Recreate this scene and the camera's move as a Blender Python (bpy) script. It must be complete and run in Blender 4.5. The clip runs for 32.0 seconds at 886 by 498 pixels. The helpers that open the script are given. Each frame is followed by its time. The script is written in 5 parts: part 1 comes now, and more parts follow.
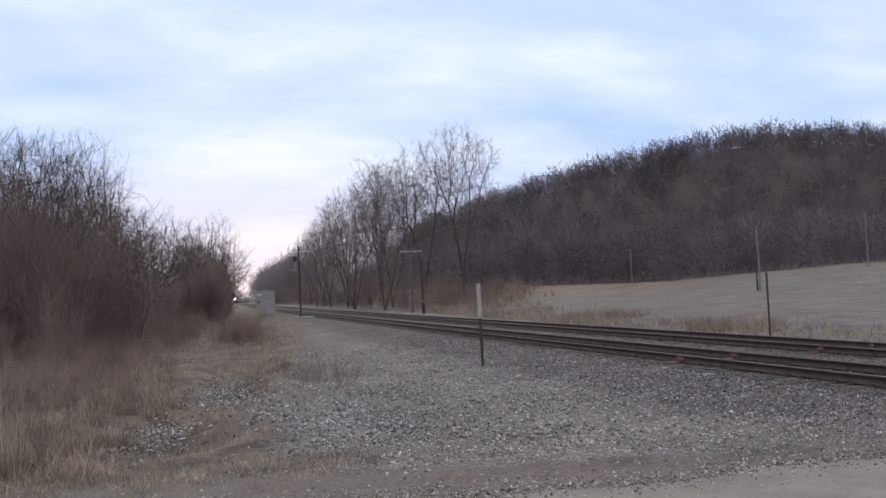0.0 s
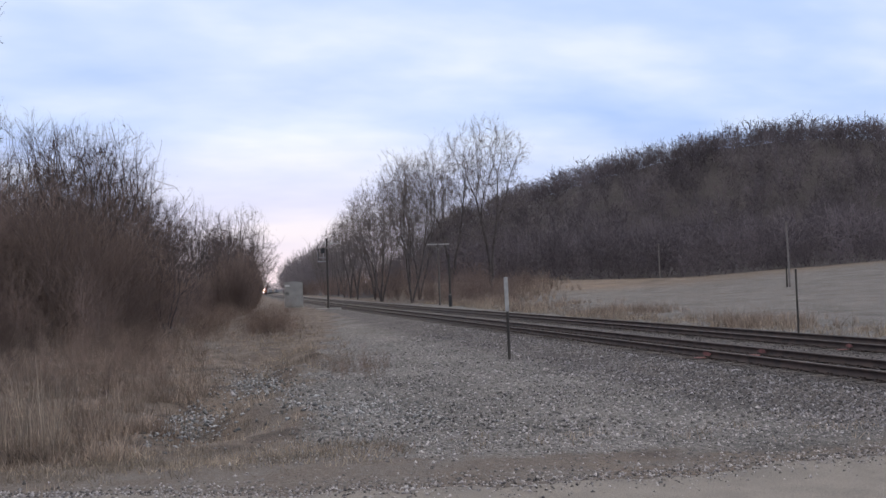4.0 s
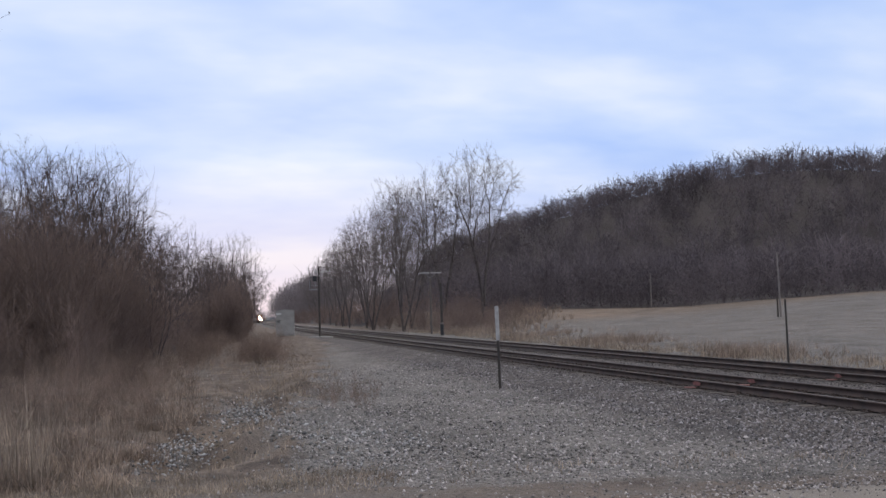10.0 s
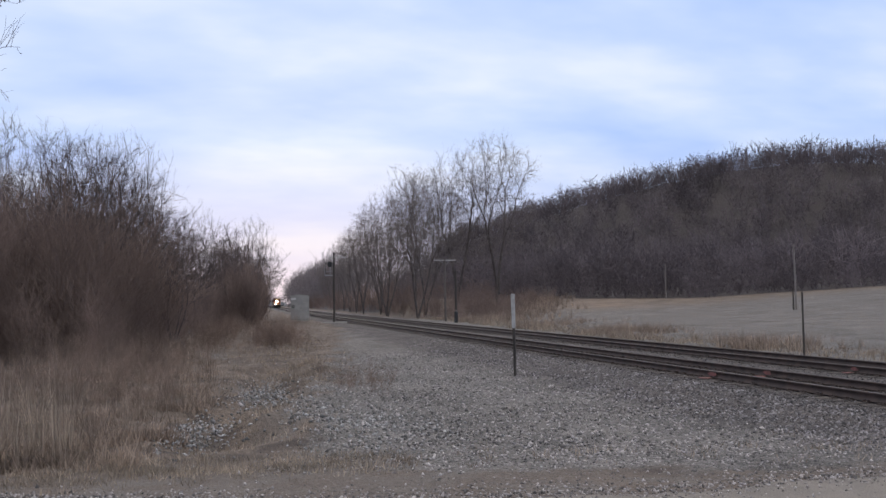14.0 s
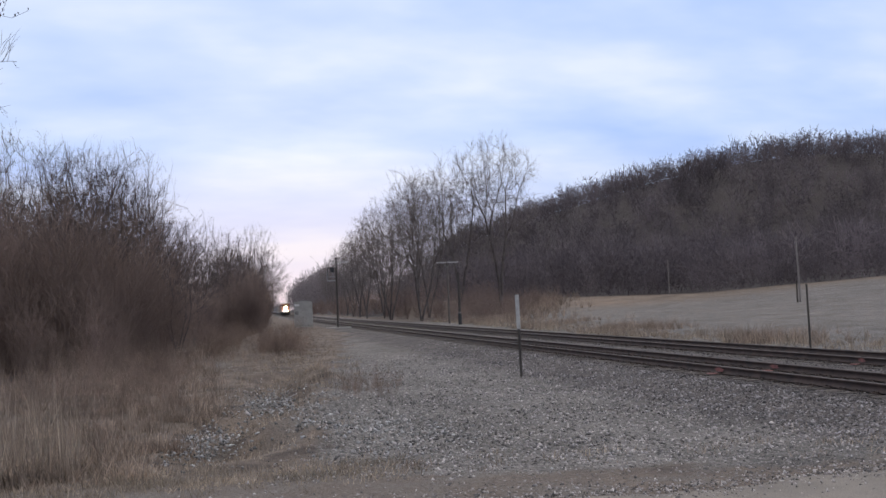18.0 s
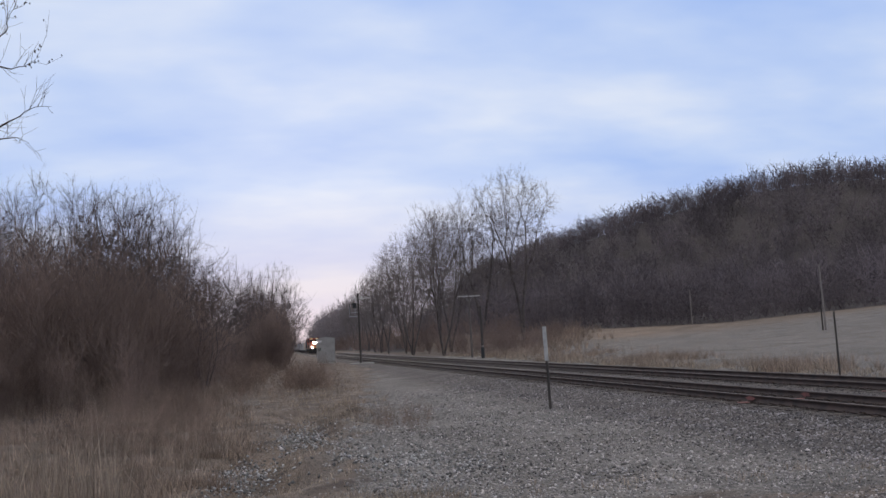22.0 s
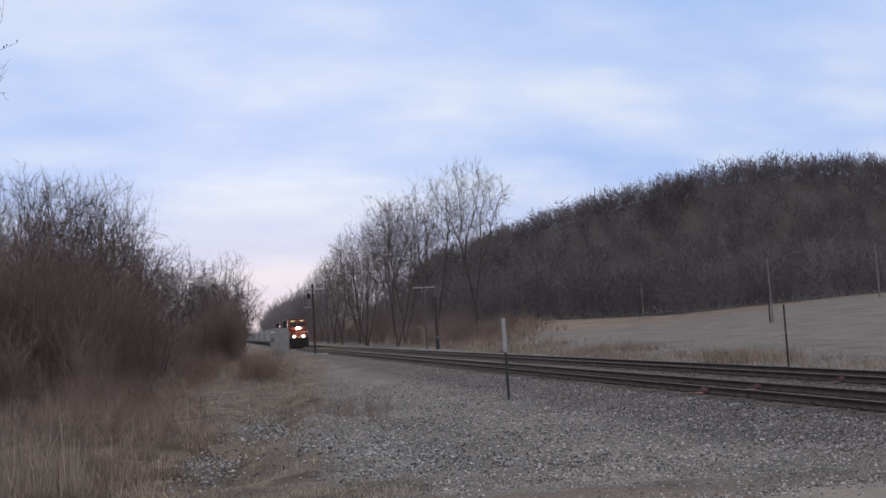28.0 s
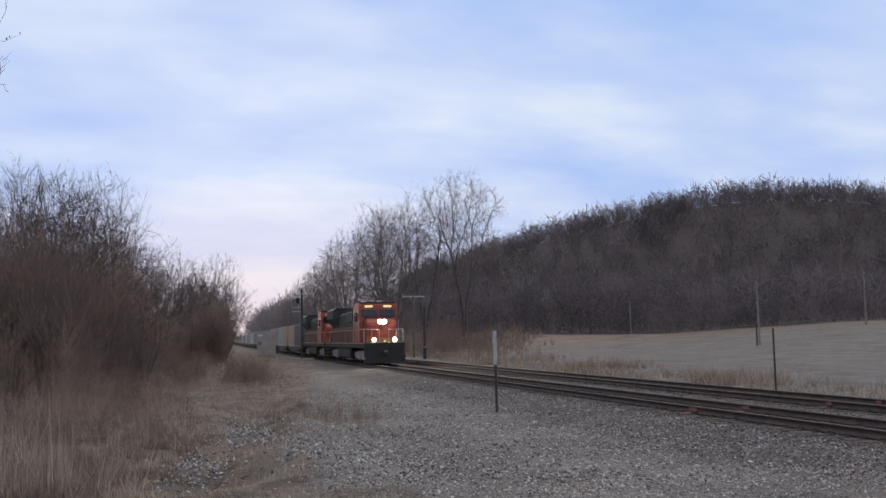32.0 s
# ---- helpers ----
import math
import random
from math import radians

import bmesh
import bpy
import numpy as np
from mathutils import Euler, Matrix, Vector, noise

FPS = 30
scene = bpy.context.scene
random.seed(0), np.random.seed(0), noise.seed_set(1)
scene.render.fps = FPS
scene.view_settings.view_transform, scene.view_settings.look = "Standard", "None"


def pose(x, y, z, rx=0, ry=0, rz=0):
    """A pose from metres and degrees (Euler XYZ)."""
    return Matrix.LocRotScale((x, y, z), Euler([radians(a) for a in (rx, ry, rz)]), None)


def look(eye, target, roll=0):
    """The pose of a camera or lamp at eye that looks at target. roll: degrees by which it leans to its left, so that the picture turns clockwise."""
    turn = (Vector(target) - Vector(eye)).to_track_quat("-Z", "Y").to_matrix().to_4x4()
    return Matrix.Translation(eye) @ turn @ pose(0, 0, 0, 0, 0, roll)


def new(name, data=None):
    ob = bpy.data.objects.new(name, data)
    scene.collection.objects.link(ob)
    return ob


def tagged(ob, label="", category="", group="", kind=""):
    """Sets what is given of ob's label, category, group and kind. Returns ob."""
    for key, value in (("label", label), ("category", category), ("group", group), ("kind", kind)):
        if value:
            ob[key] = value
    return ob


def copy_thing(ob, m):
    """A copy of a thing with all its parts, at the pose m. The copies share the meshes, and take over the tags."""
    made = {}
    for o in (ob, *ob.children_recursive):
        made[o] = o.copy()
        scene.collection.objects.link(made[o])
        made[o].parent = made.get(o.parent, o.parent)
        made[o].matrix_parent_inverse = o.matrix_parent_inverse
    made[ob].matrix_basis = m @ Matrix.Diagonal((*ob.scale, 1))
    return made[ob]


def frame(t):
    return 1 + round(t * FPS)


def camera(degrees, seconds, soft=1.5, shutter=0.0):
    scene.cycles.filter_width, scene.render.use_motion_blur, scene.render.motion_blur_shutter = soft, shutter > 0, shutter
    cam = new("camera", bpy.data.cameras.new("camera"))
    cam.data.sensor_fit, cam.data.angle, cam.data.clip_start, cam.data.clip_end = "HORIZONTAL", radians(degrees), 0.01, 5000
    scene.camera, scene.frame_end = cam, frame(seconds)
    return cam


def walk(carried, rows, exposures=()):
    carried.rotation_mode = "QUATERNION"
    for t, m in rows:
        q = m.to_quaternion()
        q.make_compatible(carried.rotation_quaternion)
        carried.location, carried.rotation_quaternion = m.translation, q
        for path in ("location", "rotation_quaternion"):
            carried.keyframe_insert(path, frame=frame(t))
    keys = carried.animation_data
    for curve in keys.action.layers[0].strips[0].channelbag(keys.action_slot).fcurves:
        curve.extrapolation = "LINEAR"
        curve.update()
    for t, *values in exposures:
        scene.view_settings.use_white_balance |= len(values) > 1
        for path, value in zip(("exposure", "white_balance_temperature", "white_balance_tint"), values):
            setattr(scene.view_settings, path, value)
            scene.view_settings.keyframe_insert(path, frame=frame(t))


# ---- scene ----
EYE = Vector((0.0, 0.0, 2.29))
# seconds; turn to the right of the track's line, tilt up and lean in degrees; shift of the holder in metres
PATH = [
    (0, 15.09, 2.60, -2.61, 0.12, 0.34, 0.02), (0.5, 15.34, 2.83, -2.01, 0.08, 0.36, 0.02), (1, 15.43, 2.90, -1.79, 0.06, 0.40, 0.01), (1.5, 15.10, 2.60, -1.77, 0.09, 0.34, 0.01),
    (2, 14.29, 2.81, -1.44, 0.10, 0.29, 0.03), (2.5, 13.42, 3.08, -2.74, 0.13, 0.25, 0.02), (4.5, 13.21, 2.11, -1.65, 0.00, 0.12, 0.02), (5, 12.32, 2.76, -1.69, -0.02, 0.08, 0.02),
    (5.5, 11.41, 3.67, -1.50, -0.02, 0.04, 0.01), (6, 11.75, 4.09, -1.30, -0.02, 0.02, -0.00), (6.5, 12.50, 4.10, -1.48, 0.01, 0.02, -0.00), (7, 13.19, 4.40, -4.42, 0.08, 0.03, 0.01),
    (7.5, 13.40, 4.79, -3.20, 0.13, 0.02, 0.01), (8, 13.03, 4.62, -1.20, 0.12, 0.01, 0.01), (8.5, 13.20, 4.33, -2.27, 0.06, 0.01, 0.00), (9, 13.74, 3.05, -1.77, 0.00, 0.02, 0.00),
    (9.5, 13.95, 3.44, -1.16, 0.02, 0.03, 0.01), (10, 13.94, 3.98, -1.77, 0.05, 0.04, 0.02), (10.5, 13.80, 3.88, -2.06, 0.06, 0.05, -0.00), (11, 13.82, 3.64, -2.57, 0.07, 0.06, -0.02),
    (11.5, 14.15, 3.45, -2.72, 0.09, 0.06, -0.01), (12, 14.38, 3.23, -2.17, 0.07, 0.06, -0.00), (12.5, 13.97, 3.16, -1.28, 0.05, 0.03, 0.00), (13, 13.22, 3.01, -1.65, 0.00, 0.00, -0.00),
    (13.5, 12.88, 3.18, -1.37, -0.04, -0.02, -0.01), (14, 13.05, 3.24, -0.88, -0.06, -0.02, 0.00), (14.5, 13.45, 3.61, 0.22, -0.06, -0.01, 0.00), (16.5, 13.23, 2.92, -4.08, -0.05, 0.04, 0.01),
    (17, 13.55, 2.65, -3.14, -0.07, 0.05, 0.02), (17.5, 13.54, 2.89, -2.72, -0.06, 0.05, 0.01), (18, 12.95, 3.37, -2.48, -0.07, 0.05, 0.02), (18.5, 12.67, 3.79, -2.37, -0.09, 0.03, 0.02),
    (19, 12.74, 3.77, -2.72, -0.11, 0.00, 0.02), (19.5, 12.37, 3.96, -2.38, -0.12, -0.00, 0.02), (20, 12.00, 4.38, -2.04, -0.17, -0.03, 0.02), (20.5, 12.22, 4.89, -2.10, -0.22, -0.05, 0.02),
    (21, 12.19, 5.86, -1.57, -0.17, -0.08, 0.00), (21.5, 11.41, 5.89, -1.61, -0.18, -0.10, -0.00), (22, 11.90, 5.53, -3.42, -0.35, -0.12, 0.00), (22.5, 13.52, 5.08, -2.66, -0.39, -0.14, -0.01),
    (23, 13.92, 4.30, -0.22, -0.31, -0.16, -0.02), (23.5, 12.63, 4.16, 0.38, -0.33, -0.18, -0.01), (24, 12.67, 1.33, -3.92, -0.46, -0.18, 0.01), (24.5, 13.38, 3.48, -4.76, -0.52, -0.18, -0.00),
    (25, 13.10, 4.68, -3.68, -0.48, -0.19, -0.03), (25.5, 11.91, 5.03, -4.75, -0.50, -0.20, -0.03), (27.5, 13.74, 4.45, -2.79, -0.58, -0.21, 0.04), (28, 14.75, 4.81, -3.26, -0.60, -0.22, 0.03),
    (28.5, 14.44, 4.55, -1.59, -0.60, -0.22, 0.03), (29, 13.72, 4.42, -1.66, -0.61, -0.23, 0.03), (29.5, 13.26, 4.61, -1.78, -0.60, -0.24, 0.04), (30, 13.16, 4.88, -1.37, -0.61, -0.28, 0.04),
    (30.5, 13.21, 5.10, -0.84, -0.61, -0.25, 0.04), (31, 13.57, 5.37, -0.62, -0.63, -0.24, 0.04), (31.5, 14.48, 5.57, -0.78, -0.66, -0.22, 0.03), (32, 15.39, 5.41, -0.97, -0.74, -0.21, 0.03),
]


def aim(turn, tilt, lean, dx, dy, dz):
    a, b = radians(turn), radians(tilt)
    way = Vector((math.sin(a) * math.cos(b), math.cos(a) * math.cos(b), math.sin(b)))
    eye = EYE + Vector((dx, dy, dz))
    return look(eye, eye + way, lean)


cam = camera(50.83, 32.0, soft=1.5)
walk(cam, [(row[0], aim(*row[1:])) for row in PATH], [(0.0, 0.2), (1.0, 0.1), (2.0, 0.08), (4.5, 0.15), (5.0, 0.17), (6.0, 0.04), (9.0, 0.05), (13.0, 0.1), (19.0, 0.1), (20.0, 0.08), (21.0, -0.08), (23.0, -0.05), (24.0, 0.0), (25.0, 0.08), (28.0, -0.04), (30.0, 0.0), (32.0, -0.03)])

# ---- light ----
world = bpy.data.worlds.new("evening_sky")
scene.world = world
world.use_nodes = True


def build_sky():
    nt = world.node_tree
    nt.nodes.clear()
    N, L = nt.nodes.new, nt.links.new
    out = N("ShaderNodeOutputWorld")
    sky = N("ShaderNodeTexSky")
    sky.sky_type, sky.sun_disc = "NISHITA", False
    sky.sun_elevation, sky.sun_rotation = radians(12), radians(3)
    bg1 = N("ShaderNodeBackground")
    bg1.inputs[1].default_value = 0.004
    L(sky.outputs[0], bg1.inputs[0])
    co = N("ShaderNodeTexCoord")
    sep = N("ShaderNodeSeparateXYZ")
    L(co.outputs["Generated"], sep.inputs[0])

    def calc(op, a, b=None, clamp=False):
        n = N("ShaderNodeMath")
        n.operation, n.use_clamp = op, clamp
        for i, v in enumerate((a, b)):
            if v is None:
                continue
            if isinstance(v, (int, float)):
                n.inputs[i].default_value = v
            else:
                L(v, n.inputs[i])
        return n.outputs[0]

    up = calc("MAXIMUM", sep.outputs[2], 0.0)
    den = calc("ADD", up, 0.24)
    comb = N("ShaderNodeCombineXYZ")
    L(calc("DIVIDE", sep.outputs[0], den), comb.inputs[0])
    L(calc("DIVIDE", sep.outputs[1], den), comb.inputs[1])

    def clouds(scale, detail, rough, shift, stretch):
        m = N("ShaderNodeMapping")
        m.inputs["Location"].default_value = shift
        m.inputs["Rotation"].default_value = (0, 0, radians(12))
        m.inputs["Scale"].default_value = stretch
        L(comb.outputs[0], m.inputs[0])
        n = N("ShaderNodeTexNoise")
        n.inputs["Scale"].default_value, n.inputs["Detail"].default_value = scale, detail
        n.inputs["Roughness"].default_value = rough
        L(m.outputs[0], n.inputs[0])
        return n.outputs[0]

    big = clouds(1.35, 4, 0.5, (2.1, 4.7, 0), (0.8, 1.1, 1))
    fine = clouds(3.6, 4, 0.5, (0.4, 5.2, 0), (0.7, 1.1, 1))
    veil = calc("ADD", calc("MULTIPLY", big, 0.66), calc("MULTIPLY", fine, 0.34))
    ramp = N("ShaderNodeValToRGB")
    e = ramp.color_ramp.elements
    e[0].position, e[0].color = 0.36, (0.39, 0.55, 0.94, 1)
    e[1].position, e[1].color = 0.62, (0.72, 0.80, 0.97, 1)
    mid = ramp.color_ramp.elements.new(0.50)
    mid.color = (0.54, 0.67, 0.96, 1)
    L(veil, ramp.inputs[0])
    # the pale pink band over the horizon
    low = N("ShaderNodeMapRange")
    low.inputs[1].default_value, low.inputs[2].default_value = 0.02, 0.17
    low.inputs[3].default_value, low.inputs[4].default_value = 0.8, 0.0
    L(sep.outputs[2], low.inputs[0])
    mix = N("ShaderNodeMix")
    mix.data_type = "RGBA"
    west = N("ShaderNodeMapRange")
    west.inputs[1].default_value, west.inputs[2].default_value = 0.15, 0.45
    west.inputs[3].default_value, west.inputs[4].default_value = 1.0, 0.35
    L(sep.outputs[0], west.inputs[0])
    L(calc("MULTIPLY", low.outputs[0], west.outputs[0]), mix.inputs[0])
    L(ramp.outputs[0], mix.inputs[6])
    mix.inputs[7].default_value = (0.66, 0.61, 0.76, 1)
    # grey-white added overhead, out of view, to light the ground less blue
    over = N("ShaderNodeMapRange")
    over.inputs[1].default_value, over.inputs[2].default_value = 0.36, 0.7
    L(sep.outputs[2], over.inputs[0])
    cap = N("ShaderNodeMix")
    cap.data_type = "RGBA"
    L(over.outputs[0], cap.inputs[0])
    L(mix.outputs[2], cap.inputs[6])
    cap.inputs[7].default_value = (0.75, 0.74, 0.745, 1)
    bg2 = N("ShaderNodeBackground")
    # an overcast sky grows brighter towards the zenith
    high = N("ShaderNodeMapRange")
    high.inputs[1].default_value, high.inputs[2].default_value = 0.35, 0.95
    high.inputs[3].default_value, high.inputs[4].default_value = 0.97, 1.6
    L(sep.outputs[2], high.inputs[0])
    L(high.outputs[0], bg2.inputs[1])
    L(cap.outputs[2], bg2.inputs[0])
    add = N("ShaderNodeAddShader")
    L(bg1.outputs[0], add.inputs[0])
    L(bg2.outputs[0], add.inputs[1])
    L(add.outputs[0], out.inputs[0])


build_sky()
sun = new("sun", bpy.data.lights.new("sun", "SUN"))
sun.data.energy, sun.data.angle, sun.data.color = 0.6, radians(20), (1.0, 0.86, 0.74)
sun.matrix_world = look((0, 0, 50), (-4, -80, 41))

# ---- helpers of the scene ----
RAIL_TOP = 0.40
GAUGE = 0.75          # from a track's middle to each rail's middle
NEAR, FAR = 12.92, 17.15


def smooth(a, b, v):
    t = np.clip((np.asarray(v, float) - a) / (b - a), 0, 1)
    return t * t * (3 - 2 * t)


def bend(y):
    """How far both tracks swing to the right, far off, and the tighter curve that takes them out of sight."""
    y = np.asarray(y, float)
    return np.where(y < 0, 0, np.where(y < 200, 0.0288 * y ** 2 / 400, 0.0288 * (y - 100))) + 0.0006 * np.maximum(0, y - 760) ** 2


def bend_turn(y):
    return float(np.clip(y / 200, 0, 1) * 0.0288 + 0.0012 * max(0.0, y - 760))


def wave(x, y, s, seed=0.0):
    """Smooth value between -1 and 1, of a wavelength of about s."""
    a, b = np.asarray(x, float) / s * 6.283, np.asarray(y, float) / s * 6.283
    return (np.sin(a + seed) * np.cos(b * 0.83 + seed * 2.1) + np.sin(0.61 * a - 0.77 * b + seed * 3.7)
            + np.sin(0.33 * a + 1.21 * b + 1.3 * seed) * 0.7) / 2.7


def ditch_x(y):
    y = np.asarray(y, float)
    return -0.6 + 0.13 * (y - 16) + 0.35 * np.sin(y * 0.9) + 0.22 * np.sin(y * 2.3 + 1)


def ground_z(x, y):
    x, y = np.asarray(x, float), np.asarray(y, float)
    s = x - bend(y)
    z = 0.04 * wave(x, y, 5.3, 1.0) + 0.02 * wave(x, y, 1.7, 2.0)
    z = z + 0.30 * smooth(50, 100, y)
    # gully with a rubble bank beside the yard
    d = x - ditch_x(y)
    g = smooth(14.2, 17.5, y) * (1 - smooth(30, 42, y))
    z = z - 0.38 * g * (0.75 + 0.5 * wave(x, y, 4.3, 2.0)) * np.exp(-(d / 0.8) ** 2) + 0.22 * g * np.exp(-((d - 1.7) / 0.7) ** 2) + 0.10 * g * wave(x, y, 1.1, 6.0) * np.exp(-(d / 2.0) ** 2)
    z = z + 0.25 * smooth(-1.5, -5, x) * smooth(16, 26, y) * (1 - smooth(200, 300, y))
    # road bank
    z = z * smooth(10.5, 14, y) + 0.24 * (1 - smooth(9.5, 14.5, y))
    # field, beyond both tracks
    r = np.hypot(x, y)
    w = smooth(22, 30, s)
    z = z * (1 - w) + w * (-0.25 + 0.5 * smooth(40, 90, r) + 2.6 * smooth(85, 170, r) + 0.10 * wave(x, y, 23, 4.0) + 1.15 * smooth(0.5, 0.8, x / np.maximum(y, 1)) * smooth(60, 125, r) * (y > 1))
    # hill
    u = (x - 202) * -0.887 + (y - 302) * 0.461
    v = (x - 202) * 0.461 + (y - 302) * 0.887
    z = z + 46.5 * np.exp(-(u / 143) ** 2) * np.exp(-(v / 82.5) ** 2) * smooth(52, 91, x)
    # track bed
    bed = smooth(NEAR - 3.3, NEAR - 1.7, s) * (1 - smooth(FAR + 1.7, FAR + 3.6, s))
    return z * (1 - bed) + bed * (0.19 + 0.012 * wave(x, y, 0.9, 5.0))


def mesh_of(name, verts, faces):
    """A mesh from arrays; faces all have the same number of corners."""
    verts, faces = np.asarray(verts, np.float32), np.asarray(faces, np.int32)
    me = bpy.data.meshes.new(name)
    n, k = faces.shape
    me.vertices.add(len(verts))
    me.vertices.foreach_set("co", verts.ravel())
    me.loops.add(n * k)
    me.loops.foreach_set("vertex_index", faces.ravel())
    me.polygons.add(n)
    me.polygons.foreach_set("loop_start", np.arange(0, n * k, k, dtype=np.int32))
    me.update(calc_edges=True)
    return me


def tubes(segs, sides=3):
    """Tapered sticks from rows of p0, p1, r0, r1."""
    segs = np.asarray(segs, float)
    p0, p1, r0, r1 = segs[:, 0:3], segs[:, 3:6], segs[:, 6], segs[:, 7]
    d = p1 - p0
    d /= np.linalg.norm(d, axis=1, keepdims=True) + 1e-9
    ref = np.where(np.abs(d[:, 2:3]) > 0.9, np.array([[1.0, 0, 0]]), np.array([[0, 0, 1.0]]))
    a = np.cross(d, ref)
    a /= np.linalg.norm(a, axis=1, keepdims=True)
    b = np.cross(d, a)
    ring = []
    for p, r in ((p0, r0), (p1, r1)):
        for k in range(sides):
            t = 2 * math.pi * k / sides
            ring.append(p + (a * math.cos(t) + b * math.sin(t)) * r[:, None])
    v = np.stack(ring, 1)
    base = (np.arange(len(segs)) * 2 * sides)[:, None]
    q = np.array([[k, (k + 1) % sides, sides + (k + 1) % sides, sides + k] for k in range(sides)])
    f = base[:, :, None] + q[None]
    return v.reshape(-1, 3), f.reshape(-1, 4)


def shade_smooth(me):
    me.polygons.foreach_set("use_smooth", np.ones(len(me.polygons), bool))
    return me


def part(name, data, material, parent, label="", at=None):
    """Links a bmesh or a mesh as one mesh object under a thing or a part."""
    if isinstance(data, bmesh.types.BMesh):
        me = bpy.data.meshes.new(name)
        data.to_mesh(me)
        data.free()
    else:
        me = data
    if not me.materials:
        me.materials.append(material)
    ob = new(name, me)
    ob.parent = parent
    if at is not None:
        ob.matrix_basis = at
    return tagged(ob, label) if label else ob


def thing(name, label, category, group="", kind="", m=None, data=None, material=None):
    if isinstance(data, bmesh.types.BMesh):
        me = bpy.data.meshes.new(name)
        data.to_mesh(me)
        data.free()
        data = me
    if data is not None and material is not None:
        data.materials.append(material)
    ob = new(name, data)
    if m is not None:
        ob.matrix_basis = m
    return tagged(ob, label, category, group, kind)


def box(bm, x0, x1, y0, y1, z0, z1, bevel=0.0):
    r = bmesh.ops.create_cube(bm, size=1.0, matrix=Matrix.LocRotScale(
        ((x0 + x1) / 2, (y0 + y1) / 2, (z0 + z1) / 2), None, (x1 - x0, y1 - y0, z1 - z0)))
    if bevel:
        edges = list({e for v in r["verts"] for e in v.link_edges})
        bmesh.ops.bevel(bm, geom=edges, offset=bevel, segments=1, affect="EDGES")
    return bm


def boxed(*a, **k):
    return box(bmesh.new(), *a, **k)


def rod(bm, p0, p1, r0, r1=None, sides=8):
    p0, p1 = Vector(p0), Vector(p1)
    d = p1 - p0
    m = Matrix.Translation((p0 + p1) / 2) @ d.to_track_quat("Z", "Y").to_matrix().to_4x4()
    bmesh.ops.create_cone(bm, cap_ends=True, segments=sides, radius1=r0, radius2=r0 if r1 is None else r1,
                          depth=d.length, matrix=m)
    return bm


def prism(bm, outline, a0, a1, axis="x"):
    """Extrudes an outline of pairs along an axis: x takes (y, z), y takes (x, z), z takes (x, y)."""
    def at(p, a):
        return {"x": (a, p[0], p[1]), "y": (p[0], a, p[1]), "z": (p[0], p[1], a)}[axis]
    lo, hi = [bm.verts.new(at(p, a0)) for p in outline], [bm.verts.new(at(p, a1)) for p in outline]
    n = len(outline)
    for i in range(n):
        bm.faces.new((lo[i], lo[(i + 1) % n], hi[(i + 1) % n], hi[i]))
    bm.faces.new(lo[::-1])
    bm.faces.new(hi)
    bmesh.ops.recalc_face_normals(bm, faces=bm.faces)
    return bm


